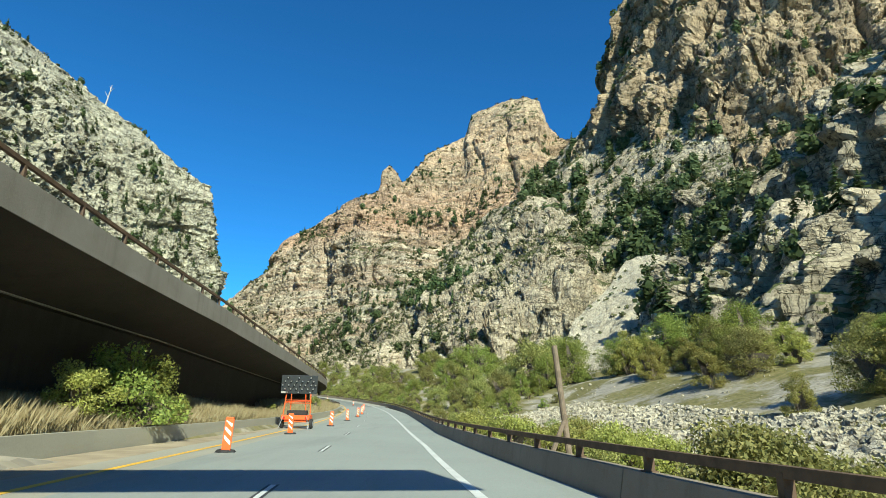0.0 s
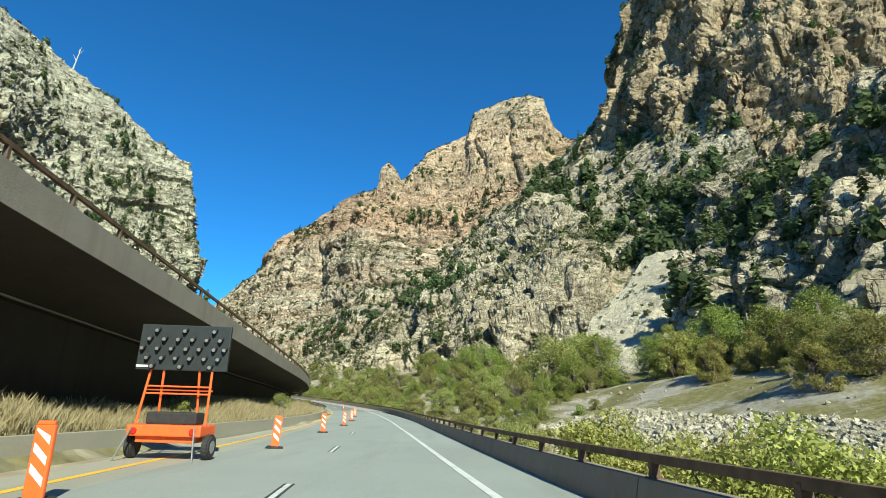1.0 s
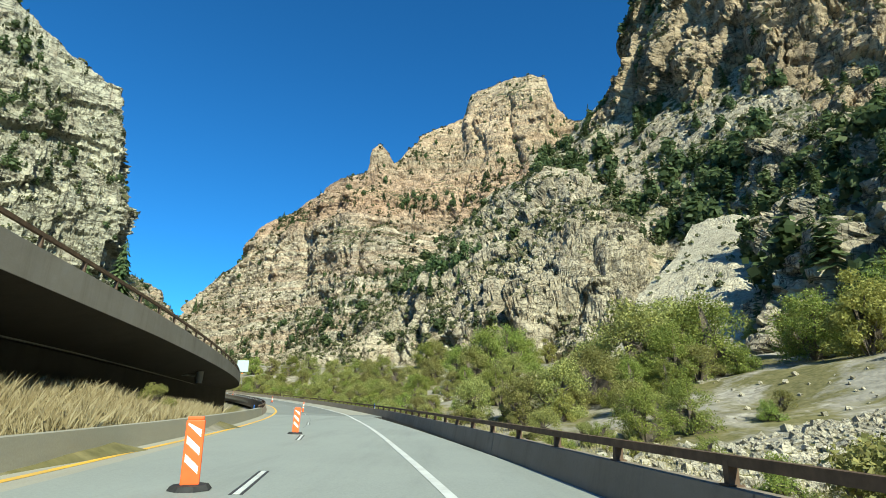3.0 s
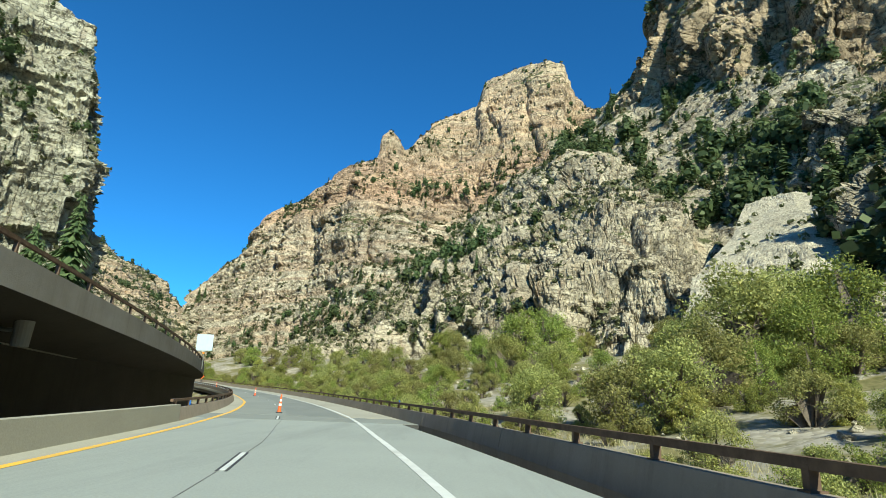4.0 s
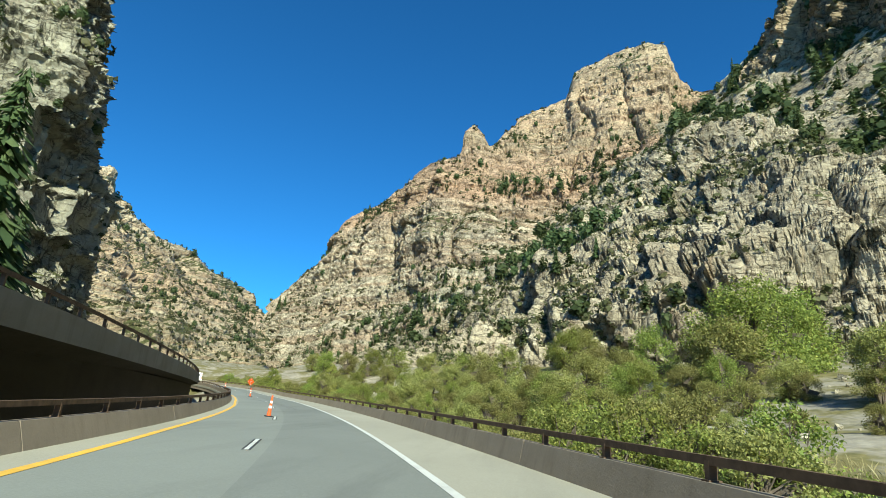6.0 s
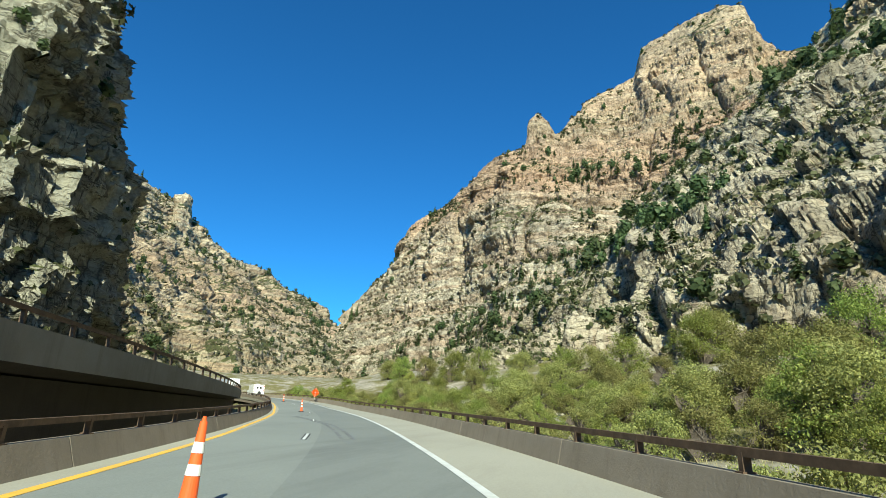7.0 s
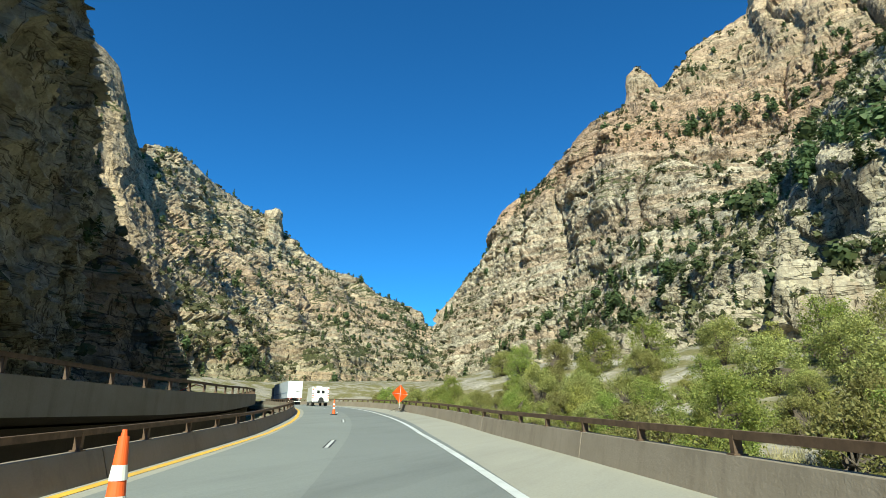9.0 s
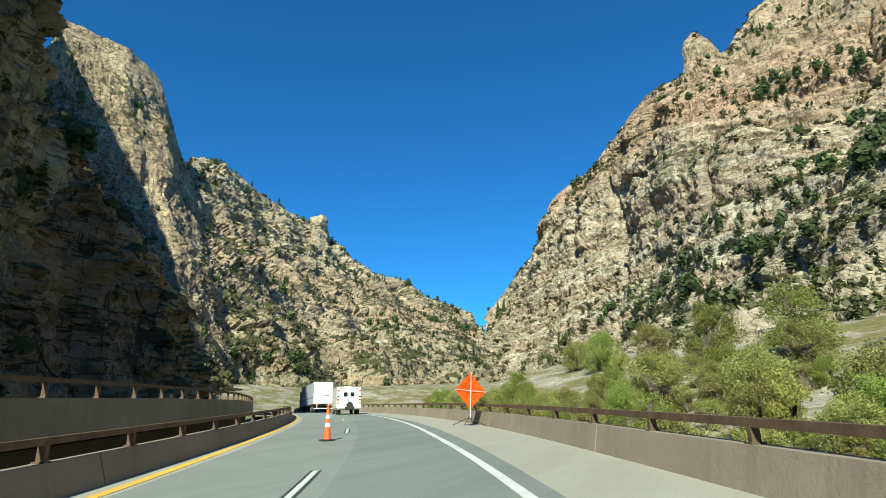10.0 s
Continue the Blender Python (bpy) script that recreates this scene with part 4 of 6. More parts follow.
# ---- plants ----
def leaf_crown(rng, height, width, base, clumps, leaves, size):
    """Leaf quads gathered in clumps round limbs, with gaps and an uneven outline."""
    verts = []
    centres = []
    for _ in range(clumps):
        a, rr = rng.uniform(0, 2 * math.pi), math.sqrt(rng.uniform(0.05, 1.0))
        h = rng.uniform(0, 1) ** 1.2
        bulge = math.sin(math.pi * min(1, 0.30 + 0.66 * h)) ** 0.6
        centres.append((math.cos(a) * rr * width * 0.45 * bulge, math.sin(a) * rr * width * 0.45 * bulge, base + h * (height - base) * 0.95))
    for c in centres:
        r = rng.uniform(0.10, 0.19) * width
        n = int(leaves * (r / (0.145 * width)) ** 2)
        d = rng.normal(size=(n, 3))
        d /= np.linalg.norm(d, axis=1)[:, None]
        p = np.array(c) + d * r * rng.uniform(0.45, 1.08, (n, 1)) * np.array([1, 1, 0.8])
        t1 = rng.normal(size=(n, 3))
        t1 /= np.linalg.norm(t1, axis=1)[:, None]
        t2 = np.cross(t1, d + rng.normal(size=(n, 3)) * 0.5)
        t2 /= np.linalg.norm(t2, axis=1)[:, None] + 1e-9
        s = size * rng.uniform(0.6, 1.4, (n, 1))
        verts.append(np.stack((p - t1 * s, p + t1 * s * 0.6 + t2 * s * 0.75, p + t1 * s - t2 * s * 0.5), 1).reshape(-1, 3))
    v = np.concatenate(verts)
    v[:, 2] = np.maximum(v[:, 2], 0.05)
    return v, np.arange(len(v)).reshape(-1, 3), centres


def leafy_tree(name, seed, height, width, leaf, label, category="tree", leaves=150, clumps=26, size=0.22, base=0.15):
    rng = np.random.default_rng(seed)
    root = empty(name)
    v, f, centres = leaf_crown(rng, height, width, height * base, clumps, leaves, size)
    bm = bmesh.new()
    stems = 1 if height > 5 else 3
    for s in range(stems):
        lean = rng.normal(size=2) * 0.08 * height
        rod(bm, (lean[0] * 0.1, lean[1] * 0.1, -0.6), (lean[0], lean[1], height * 0.45), 0.022 * height + 0.03, 0.011 * height + 0.015, 7)
        stem = list(bm.verts)[-14:]
        for c in centres[s::stems][:14]:
            foot = stem[int(rng.integers(7, 14))]
            before = len(bm.verts)
            rod(bm, foot.co * 0.98, c, 0.008 * height + 0.015, 0.012, 5)
            bm.verts.ensure_lookup_table()
            bmesh.ops.pointmerge(bm, verts=[foot, bm.verts[before]], merge_co=foot.co)
            bm.verts.ensure_lookup_table()
    part("trunk", bm, BARK, root)
    joined("crown", v, f, leaf, root)
    return tagged(root, label, category)


def conifer_mesh(rng, height, tiers=13, arms=9, sprays=1):
    """Drooping, ragged branch fans round a tapered stem, each of one or more sprays; verts and quads."""
    verts, faces = [], []
    for k in range(tiers):
        h = 0.08 + 0.90 * (k / (tiers - 1)) ** 0.92
        reach = (1 - h) ** 0.8 * 0.235 + 0.012
        n = max(4, int(arms * (1 - 0.5 * h)))
        a0 = rng.uniform(0, 6.3)
        for j in range(n):
            a = a0 + 6.283 * j / n + rng.uniform(-0.3, 0.3)
            r = reach * rng.uniform(0.5, 1.25)
            c, s = math.cos(a), math.sin(a)
            z0, drop = h + rng.uniform(-0.02, 0.025), r * rng.uniform(0.25, 0.9)
            for q in range(sprays):
                f0 = q / sprays * rng.uniform(0.5, 1.0)
                f1 = 1.0 if sprays == 1 else min(1.0, (q + 1.3) / sprays)
                off = 0.0 if sprays == 1 else rng.uniform(-0.28, 0.28) * r
                w = (0.5 * 6.283 / n * r * rng.uniform(0.7, 1.3)) * (1.0 if sprays == 1 else 0.5)
                i, m = len(verts), (f0 * 0.4 + f1 * 0.6)
                verts += [(c * r * f0, s * r * f0, z0 + 0.02 - drop * f0), (c * r * m - s * (w + off), s * r * m + c * (w + off), z0 - drop * m * 0.9), (c * r * f1 - s * off, s * r * f1 + c * off, z0 - drop * f1), (c * r * m + s * (w - off), s * r * m - c * (w - off), z0 - drop * m * 0.9)]
                faces.append((i, i + 1, i + 2, i + 3))
    return np.array(verts) * height, np.array(faces)


def conifer(name, seed, height, label, leaf=None):
    rng = np.random.default_rng(seed)
    root = empty(name)
    v, f = conifer_mesh(rng, height, 34, 20, 4)
    bm = bmesh.new()
    rod(bm, (0, 0, -0.8), (0, 0, height * 0.95), 0.018 * height, 0.004 * height, 7)
    part("trunk", bm, BARK, root)
    joined("crown", v, f, leaf or NEEDLES, root)
    return tagged(root, label, "conifer")


def place_on(ob, x, y, z=None, turn=0.0, scale=1.0, sink=0.1):
    z = ground_z(x, y) if z is None else z
    ob.matrix_basis = Matrix.LocRotScale((x, y, z - sink), Euler((0, 0, turn)), (scale, scale, scale))
    return ob


rng = np.random.default_rng(7)
PROTO = {
    "green": leafy_tree("cottonwood", 1, 9, 9.5, LEAF_GREEN, "broad green cottonwood on the river bank", leaves=240, clumps=50, size=0.125, base=0.03),
    "green2": leafy_tree("cottonwood", 2, 8, 8.5, LEAF_OLIVE, "olive-green bushy tree on the river bank", leaves=240, clumps=46, size=0.12, base=0.03),
    "yellow": leafy_tree("cottonwood", 3, 7, 6, LEAF_YELLOW, "yellowing cottonwood on the river bank", leaves=240, clumps=34, size=0.11, base=0.03),
    "shrub": leafy_tree("willow_shrub", 4, 3.6, 5.2, LEAF_OLIVE, "olive willow shrub on the river bank", "shrub", leaves=260, clumps=24, size=0.075, base=0.02),
    "shrub2": leafy_tree("willow_shrub", 5, 3.0, 4.4, LEAF_GREEN, "green willow shrub on the river bank", "shrub", leaves=260, clumps=22, size=0.07, base=0.02),
    "gold": leafy_tree("rabbitbrush", 6, 1.8, 2.6, LEAF_YELLOW, "yellow flowering brush beside the parapet", "shrub", leaves=420, clumps=18, size=0.036, base=0.0),
}
USED = set()


def plant(kind, x, y, scale=1.0, z=None):
    turn = float(rng.uniform(0, 6.28))
    if kind in USED:
        ob = copy_thing(PROTO[kind], Matrix())
    else:
        ob = PROTO[kind]
        USED.add(kind)
    tagged(ob, group="plants along the river bank")
    return place_on(ob, x, y, z, turn, scale)


# trees that stand out along the bank
for kind, x, y, s in [
    ("yellow", 48, 145, 1.65), ("green", 62, 153, 1.5), ("yellow", 67, 160, 1.4), ("yellow", 74, 140, 1.5), ("green", 70, 128, 1.5), ("green2", 60, 118, 1.2), ("green", 66, 140, 1.4), ("yellow", 56, 128, 1.1),
    ("green2", 27, 168, 1.9), ("green2", 34, 175, 1.9), ("green2", 21, 173, 1.2), ("green", 38, 166, 1.5), ("green2", 41, 180, 1.5), ("green", 30, 162, 1.1), ("shrub2", 24, 163, 1.5), ("shrub", 33, 160, 1.5), ("shrub2", 40, 160, 1.4), ("yellow", 31, 261, 1.2), ("green", 8, 229, 1.6), ("green2", 4, 224, 1.2),
    ("green", 15, 235, 1.5), ("green", 20, 240, 1.1), ("green2", 5, 236, 1.2), ("yellow", 42, 236, 0.9), ("green2", 48, 240, 1.15), ("shrub2", 62, 208, 1.2), ("yellow", 66, 200, 1.0),
    ("green2", -6, 300, 1.5), ("green", -10, 296, 1.2), ("shrub2", -13, 254, 1.4), ("green", 0, 248, 1.05), ("green2", -8, 262, 1.0),
    ("yellow", -43, 311, 0.8), ("green", -26, 284, 1.0), ("green2", -32, 291, 1.1), ("green", -38, 300, 0.95), ("green2", -50, 316, 1.0), ("shrub", -20, 276, 1.4), ("green2", -85, 349, 1.0), ("green", -74, 340, 1.05), ("green", -62, 326, 1.1), ("yellow", -92, 352, 0.7), ("green2", -108, 374, 1.0), ("green", -98, 362, 1.0),
]:
    plant(kind, x, y, s)
# the thicket between them
count = 0
while count < 165:
    row = rng.uniform(seconds_to_row(4.6), seconds_to_row(14.5))
    u = rng.uniform(20, 62) if row < seconds_to_row(8) else rng.uniform(20, 50)
    p = on_road(row, u)
    bare = (p.x > 8 and 190 < p.y < 226) or (p.x > 30 and p.y < 250)
    if bare or rng.random() > 0.9:
        continue
    kind = str(rng.choice(["green", "green2", "shrub", "shrub2", "shrub", "yellow"], p=[0.2, 0.22, 0.22, 0.2, 0.1, 0.06]))
    plant(kind, p.x, p.y, float(rng.uniform(0.38, 0.68) * (1.2 if "shrub" in kind else 1.0)))
    count += 1
for k in range(26):  # olive thicket close to the first stretch of the parapet
    p = on_road(START + rng.uniform(9, 26), rng.uniform(9, 17))
    plant(str(rng.choice(["shrub", "gold", "gold", "gold"])), p.x, p.y, float(rng.uniform(0.6, 1.0)))
for k in range(24):  # tall yellow-green brush past it
    p = on_road(START + rng.uniform(27, 45), 6.8 + 9 * rng.uniform(0, 1) ** 1.5)
    plant("gold", p.x, p.y, float(rng.uniform(0.9, 2.0)))
for r0, r1, u0, u1, n, kinds, low, high in ((148, 160, 17, 26, 5, ["green2", "shrub", "shrub2"], 0.6, 0.9), (128, 150, 26, 40, 7, ["green2", "shrub", "shrub2"], 0.7, 1.1), (166, 184, 11, 21, 11, ["shrub", "shrub2"], 0.9, 1.4), (186, 252, 9, 20, 34, ["shrub", "shrub2", "gold"], 0.5, 0.85), (236, 330, 14, 36, 46, ["shrub", "shrub2", "green2", "shrub"], 0.4, 0.62), (190, 225, 22, 36, 14, ["green", "green2", "shrub2", "yellow"], 0.35, 0.6), (180, 335, 24, 58, 80, ["shrub", "shrub", "shrub2", "green2"], 0.55, 0.95)):
    for k in range(n):  # thickets between the cobbles and the scree
        p = on_road(START + rng.uniform(r0, r1), rng.uniform(u0, u1))
        plant(str(rng.choice(kinds)), p.x, p.y, float(rng.uniform(low, high)))
for k in range(26):  # low weeds along the cobbles
    u = rng.uniform(7, 17)
    p = on_road(START + rng.uniform(46, 84), u)
    plant(str(rng.choice(["gold", "shrub"], p=[0.7, 0.3])), p.x, p.y, float(rng.uniform(0.4, 0.9)))
for k in range(60):  # brush close behind the parapet at the start of the drive
    row, u = rng.uniform(seconds_to_row(2.6), seconds_to_row(5.2)), rng.uniform(8, 24)
    p = on_road(row, u)
    plant(str(rng.choice(["gold", "shrub", "shrub2", "gold"])), p.x, p.y, float(rng.uniform(0.4, 0.7)) * (0.6 + 0.02 * u))
for k in range(62):
    row, u = rng.uniform(seconds_to_row(0.0), seconds_to_row(2.4)), rng.uniform(44, 72)
    p = on_road(row, u)
    plant(str(rng.choice(["green2", "yellow", "yellow", "shrub"])), p.x, p.y, float(rng.uniform(0.7, 1.25)))


for k in range(46):  # trees and shrubs along the foot of the crag
    x, y = rng.uniform(44, 74), rng.uniform(88, 172)
    if x < 44 + (y - 88) * 0.06:
        continue
    plant(str(rng.choice(["green", "green2", "yellow", "shrub", "shrub2"], p=[0.16, 0.26, 0.32, 0.18, 0.08])), x, y, float(rng.uniform(0.65, 1.2)))
for k in range(60):  # low brush on the bank further along
    row, u = rng.uniform(seconds_to_row(5.2), seconds_to_row(13)), rng.uniform(8, 24)
    p = on_road(row, u)
    plant(str(rng.choice(["gold", "shrub", "shrub2"])), p.x, p.y, float(rng.uniform(0.5, 0.95)))


def juniper_mesh(rg):
    """A ragged round crown of one metre: loose leaf quads in clumps down to the ground."""
    n = 110
    d = rg.normal(size=(n, 3))
    d /= np.linalg.norm(d, axis=1)[:, None]
    c = d * rg.uniform(0.2, 1.0, (n, 1)) ** 0.5 * np.array([0.27, 0.27, 0.42]) * rg.uniform(0.75, 1.2, (n, 1)) + np.array([0, 0, 0.5])
    a = rg.normal(size=(n, 3))
    a /= np.linalg.norm(a, axis=1)[:, None]
    b = np.cross(a, d)
    r = rg.uniform(0.05, 0.12, (n, 1))
    return np.stack((c - a * r, c + b * r, c + a * r, c - b * r), 1).reshape(-1, 3), np.arange(4 * n).reshape(-1, 4)


BANDS = {  # lines along which the trees stand close, with their reach
    "foot": ([(5, 381, 82), (-15, 386, 76), (-50, 528, 100), (-64, 513, 74), (-103, 546, 65), (-139, 588, 55), (-174, 593, 44)], 15),
    "bench": ([(-51, 607, 205), (4, 601, 200), (36, 597, 211), (68, 630, 272), (137, 664, 328)], 12),
    "crest": ([(45, 705, 402), (82, 679, 399), (112, 668, 400)], 9),
    "ridge": ([(-215, 730, 196), (-172, 692, 214)], 9),
}


def in_band(p, name):
    line, reach = BANDS[name]
    for a, b in zip(line[:-1], line[1:]):
        a, b = np.array(a, float), np.array(b, float)
        f = np.clip(((p - a) @ (b - a)) / ((b - a) @ (b - a)), 0, 1)
        if np.linalg.norm(p - a - (b - a) * f) < reach:
            return True
    return False


def slope_trees(name, grid, seed, n, heights, label, keep):
    """Small conifers scattered over a canyon wall where it is not sheer; one mesh."""
    rg = np.random.default_rng(seed)
    nv, nu, _ = grid.shape
    kinds = [conifer_mesh(np.random.default_rng(100 + k), 1.0, 13, 7, 2) for k in range(3)] + [juniper_mesh(np.random.default_rng(110 + k)) for k in range(2)]
    up = np.cross(np.gradient(grid, axis=1).reshape(-1, 3), np.gradient(grid, axis=0).reshape(-1, 3)).reshape(nv, nu, 3)
    up /= np.linalg.norm(up, axis=2)[:, :, None] + 1e-9
    flat = grid.reshape(-1, 3)
    wood = fbm(flat / 38.0, seed, 3).reshape(nv, nu)
    vs, fs, base = [], [], 0
    made, tries = 0, 0
    while made < n and tries < n * 60:
        tries += 1
        j, i = rg.integers(4, nv - 2), rg.integers(3, nu - 3)
        p = grid[j, i]
        if not keep(p, j / nv, i / nu, abs(up[j, i, 2]), wood[j, i], rg.random()):
            continue
        h = rg.uniform(*heights) * (0.6 + 0.4 * rg.random())
        v, f = kinds[rg.integers(0, 5)]
        a = rg.uniform(0, 6.28)
        c, s = math.cos(a), math.sin(a)
        wide = rg.uniform(0.8, 1.5)
        w = np.stack(((v[:, 0] * c - v[:, 1] * s) * wide, (v[:, 0] * s + v[:, 1] * c) * wide, v[:, 2]), 1) * h + p - np.array([0, 0, 0.1 * h])
        vs.append(w)
        fs.append(f + base)
        base += len(w)
        made += 1
    ob = joined(name, np.concatenate(vs), np.concatenate(fs), NEEDLES)
    tagged(ob, label, "trees", kind="stuff")


slope_trees("mesa_conifers", MESA, 1, 420, (4, 13), "scattered dark conifers on the ledges of the mesa", lambda p, v, u, up, w, r: (up > 0.42 and w > 0.54) or (0.72 < v < 0.86 and up > 0.5 and r < 0.4))
slope_trees("bluff_conifers", BLUFF, 2, 300, (4, 12), "scattered dark conifers on the granite bluff", lambda p, v, u, up, w, r: (up > 0.45 and w > 0.53) or (0.62 < v < 0.85 and w > 0.45 and r < 0.3))
slope_trees("bench_conifers", MESA, 31, 240, (5, 14), "dark conifers close together along the benches of the mesa", lambda p, v, u, up, w, r: any(in_band(p, k) for k in BANDS))
slope_trees("foot_conifers", BLUFF, 32, 70, (5, 12), "dark conifers along the back of the granite bluff", lambda p, v, u, up, w, r: in_band(p, "foot"))
slope_trees("high_conifers", UPPER, 12, 260, (7, 17), "dark conifers on the ledges of the tall cliff", lambda p, v, u, up, w, r: up > 0.42 and w > 0.45)
slope_trees("crag_conifers", RIGHT, 3, 400, (6, 17), "dark conifers on the ledges of the dark crag", lambda p, v, u, up, w, r: p[2] > 12 and ((up > 0.4 and w > 0.45) or (v < 0.45 and w > 0.5 and r < 0.6)))
slope_trees("gully_conifers", GULLY, 8, 560, (8, 20), "dense dark conifers in the gully", lambda p, v, u, up, w, r: p[2] > 74 and (w > 0.44 or r < 0.2))
slope_trees("outcrop_bushes", OUTCROP, 4, 230, (2, 5.5), "dark junipers on the pale outcrop", lambda p, v, u, up, w, r: p[2] > 14 and ((up > 0.35 and w > 0.5) or (p[1] < 178 and 40 < p[2] < 105 and w > 0.47 and r < 0.5)))
slope_trees("outcrop_junipers", OUTCROP, 41, 120, (2.5, 6.5), "dark green junipers on the brushy shoulder of the pale outcrop", lambda p, v, u, up, w, r: 148 < p[1] < 206 and 48 < p[2] < 118 and w > 0.44)
slope_trees("far_conifers", FAR, 5, 420, (10, 22), "far conifers on the canyon wall", lambda p, v, u, up, w, r: (up > 0.5 and w > 0.53) or (v > 0.78 and r < 0.12))
slope_trees("shaded_conifers", SHADED, 6, 220, (5, 14), "conifers on the ledges of the shaded cliff", lambda p, v, u, up, w, r: p[2] > 20 and up > 0.42 and w > 0.45)


def slope_brush(name, grid, seed, n, sizes, label, keep):
    """Low ragged scrub on a slope: small tufts of leaves; one mesh."""
    rg = np.random.default_rng(seed)
    nv, nu, _ = grid.shape
    nrm = np.cross(np.gradient(grid, axis=1).reshape(-1, 3), np.gradient(grid, axis=0).reshape(-1, 3)).reshape(nv, nu, 3)
    nrm /= np.linalg.norm(nrm, axis=2)[:, :, None] + 1e-9
    wood = fbm(grid.reshape(-1, 3) / 30.0, seed, 3).reshape(nv, nu)
    j, i = rg.integers(3, nv - 2, n * 12), rg.integers(2, nu - 2, n * 12)
    ok = [k for k in range(n * 12) if keep(grid[j[k], i[k]], abs(nrm[j[k], i[k], 2]), wood[j[k], i[k]])][:n]
    pts = grid[j[ok], i[ok]]
    size = rg.uniform(*sizes, len(pts))
    m = 12
    d = rg.normal(size=(len(pts), m, 3))
    d /= np.linalg.norm(d, axis=2)[:, :, None]
    c = pts[:, None, :] + d * size[:, None, None] * np.array([0.5, 0.5, 0.36]) + np.array([0, 0, 0.25]) * size[:, None, None]
    t1 = rg.normal(size=d.shape)
    t1 /= np.linalg.norm(t1, axis=2)[:, :, None]
    t2 = np.cross(t1, d)
    s = size[:, None, None] * rg.uniform(0.18, 0.42, (len(pts), m, 1))
    v = np.stack((c - t1 * s, c + t2 * s, c + t1 * s, c - t2 * s), 2).reshape(-1, 3)
    ob = joined(name, v, np.arange(len(v)).reshape(-1, 4), BRUSH)
    tagged(ob, label, "scrub", kind="stuff")


slope_brush("mesa_scrub", MESA, 21, 4200, (1.4, 4.2), "grey-green scrub on the slopes of the mesa", lambda p, up, w: up > 0.4 and w > 0.5)
slope_brush("bluff_scrub", BLUFF, 22, 3400, (0.9, 3.0), "grey-green scrub on the granite bluff", lambda p, up, w: up > 0.4 and w > 0.5)
slope_brush("high_scrub", UPPER, 29, 1300, (1.8, 4.2), "grey-green scrub on the tall cliff", lambda p, up, w: up > 0.35 and w > 0.44)
slope_brush("crag_scrub", RIGHT, 23, 1300, (1.2, 3.4), "grey-green scrub on the dark crag", lambda p, up, w: up > 0.3 and w > 0.42)
slope_brush("gully_scrub", GULLY, 24, 700, (1.6, 4.0), "grey-green scrub in the gully", lambda p, up, w: p[2] > 52)
slope_brush("scree_scrub", SCREE, 25, 40, (1.2, 3.0), "a few green bushes on the scree", lambda p, up, w: w > 0.55)
slope_brush("outcrop_scrub", OUTCROP, 26, 1300, (0.6, 2.2), "dry scrub on the pale outcrop", lambda p, up, w: (up > 0.35 and w > 0.42) or (p[1] < 185 and w > 0.5))
slope_brush("shaded_scrub", SHADED, 27, 500, (1.2, 3.5), "scrub on the shaded cliff", lambda p, up, w: up > 0.35 and w > 0.45)
slope_brush("far_scrub", FAR, 28, 3000, (2.5, 7.0), "grey-green scrub on the far canyon wall", lambda p, up, w: (up > 0.4 and w > 0.45) or (p[2] < 120 and w > 0.35))


def grass_strip(name, r0, r1, u0, u1, n, seed, height, label):
    rg = np.random.default_rng(seed)
    row = rg.uniform(r0, r1, n)
    inner = u1(row) if callable(u1) else np.full(n, u1)
    u = u0 + (inner - u0) * rg.uniform(0, 1, n)
    i = row.astype(int)
    x = LINE[i, 0] + SIDE[i, 0] * u + HEAD[i, 0] * (row - i)
    y = LINE[i, 1] + SIDE[i, 1] * u + HEAD[i, 1] * (row - i)
    z = ground_height(x, y)
    tall = height * rg.uniform(0.5, 1.3, n) * (0.45 + 1.1 * fbm(np.stack((x, y, z), 1) * 0.35, seed, 3))
    a, lean = rg.uniform(0, 6.28, n), rg.normal(0, 0.28, (n, 2))
    w = rg.uniform(0.006, 0.016, n)
    dx, dy = np.cos(a) * w, np.sin(a) * w
    v = np.stack((np.stack((x - dx, y - dy, z - 0.05), 1), np.stack((x + dx, y + dy, z - 0.05), 1),
                  np.stack((x + dx * 0.7 + lean[:, 0] * tall * 0.5, y + dy * 0.7 + lean[:, 1] * tall * 0.5, z + tall * 0.6), 1),
                  np.stack((x + lean[:, 0] * tall, y + lean[:, 1] * tall, z + tall), 1)), 1).reshape(-1, 3)
    ob = joined(name, v, np.arange(len(v)).reshape(-1, 4), GRASS_DRY)
    tagged(ob, label, "grass", kind="stuff")


grass_strip("dry_grass", seconds_to_row(-1.0), R_VIADUCT + 1, -12.8, lambda q: np.interp(q, [seconds_to_row(t) for t in (-3, 0.8, 1.8, 3.0, 4.2, 4.7)], [-9.9, -9.7, -8.3, -6.95, -6.5, -6.3]), 110000, 3, 0.6, "tall dry grass behind the low wall")
grass_strip("bank_grass", seconds_to_row(-0.5), seconds_to_row(13.0), 5.9, 26, 70000, 4, 0.5, "dry grass and weeds on the river bank")
grass_strip("bank_weeds", START + 60, seconds_to_row(13.0), 6.2, 15, 40000, 6, 0.75, "tall dry weeds close behind the river parapet")

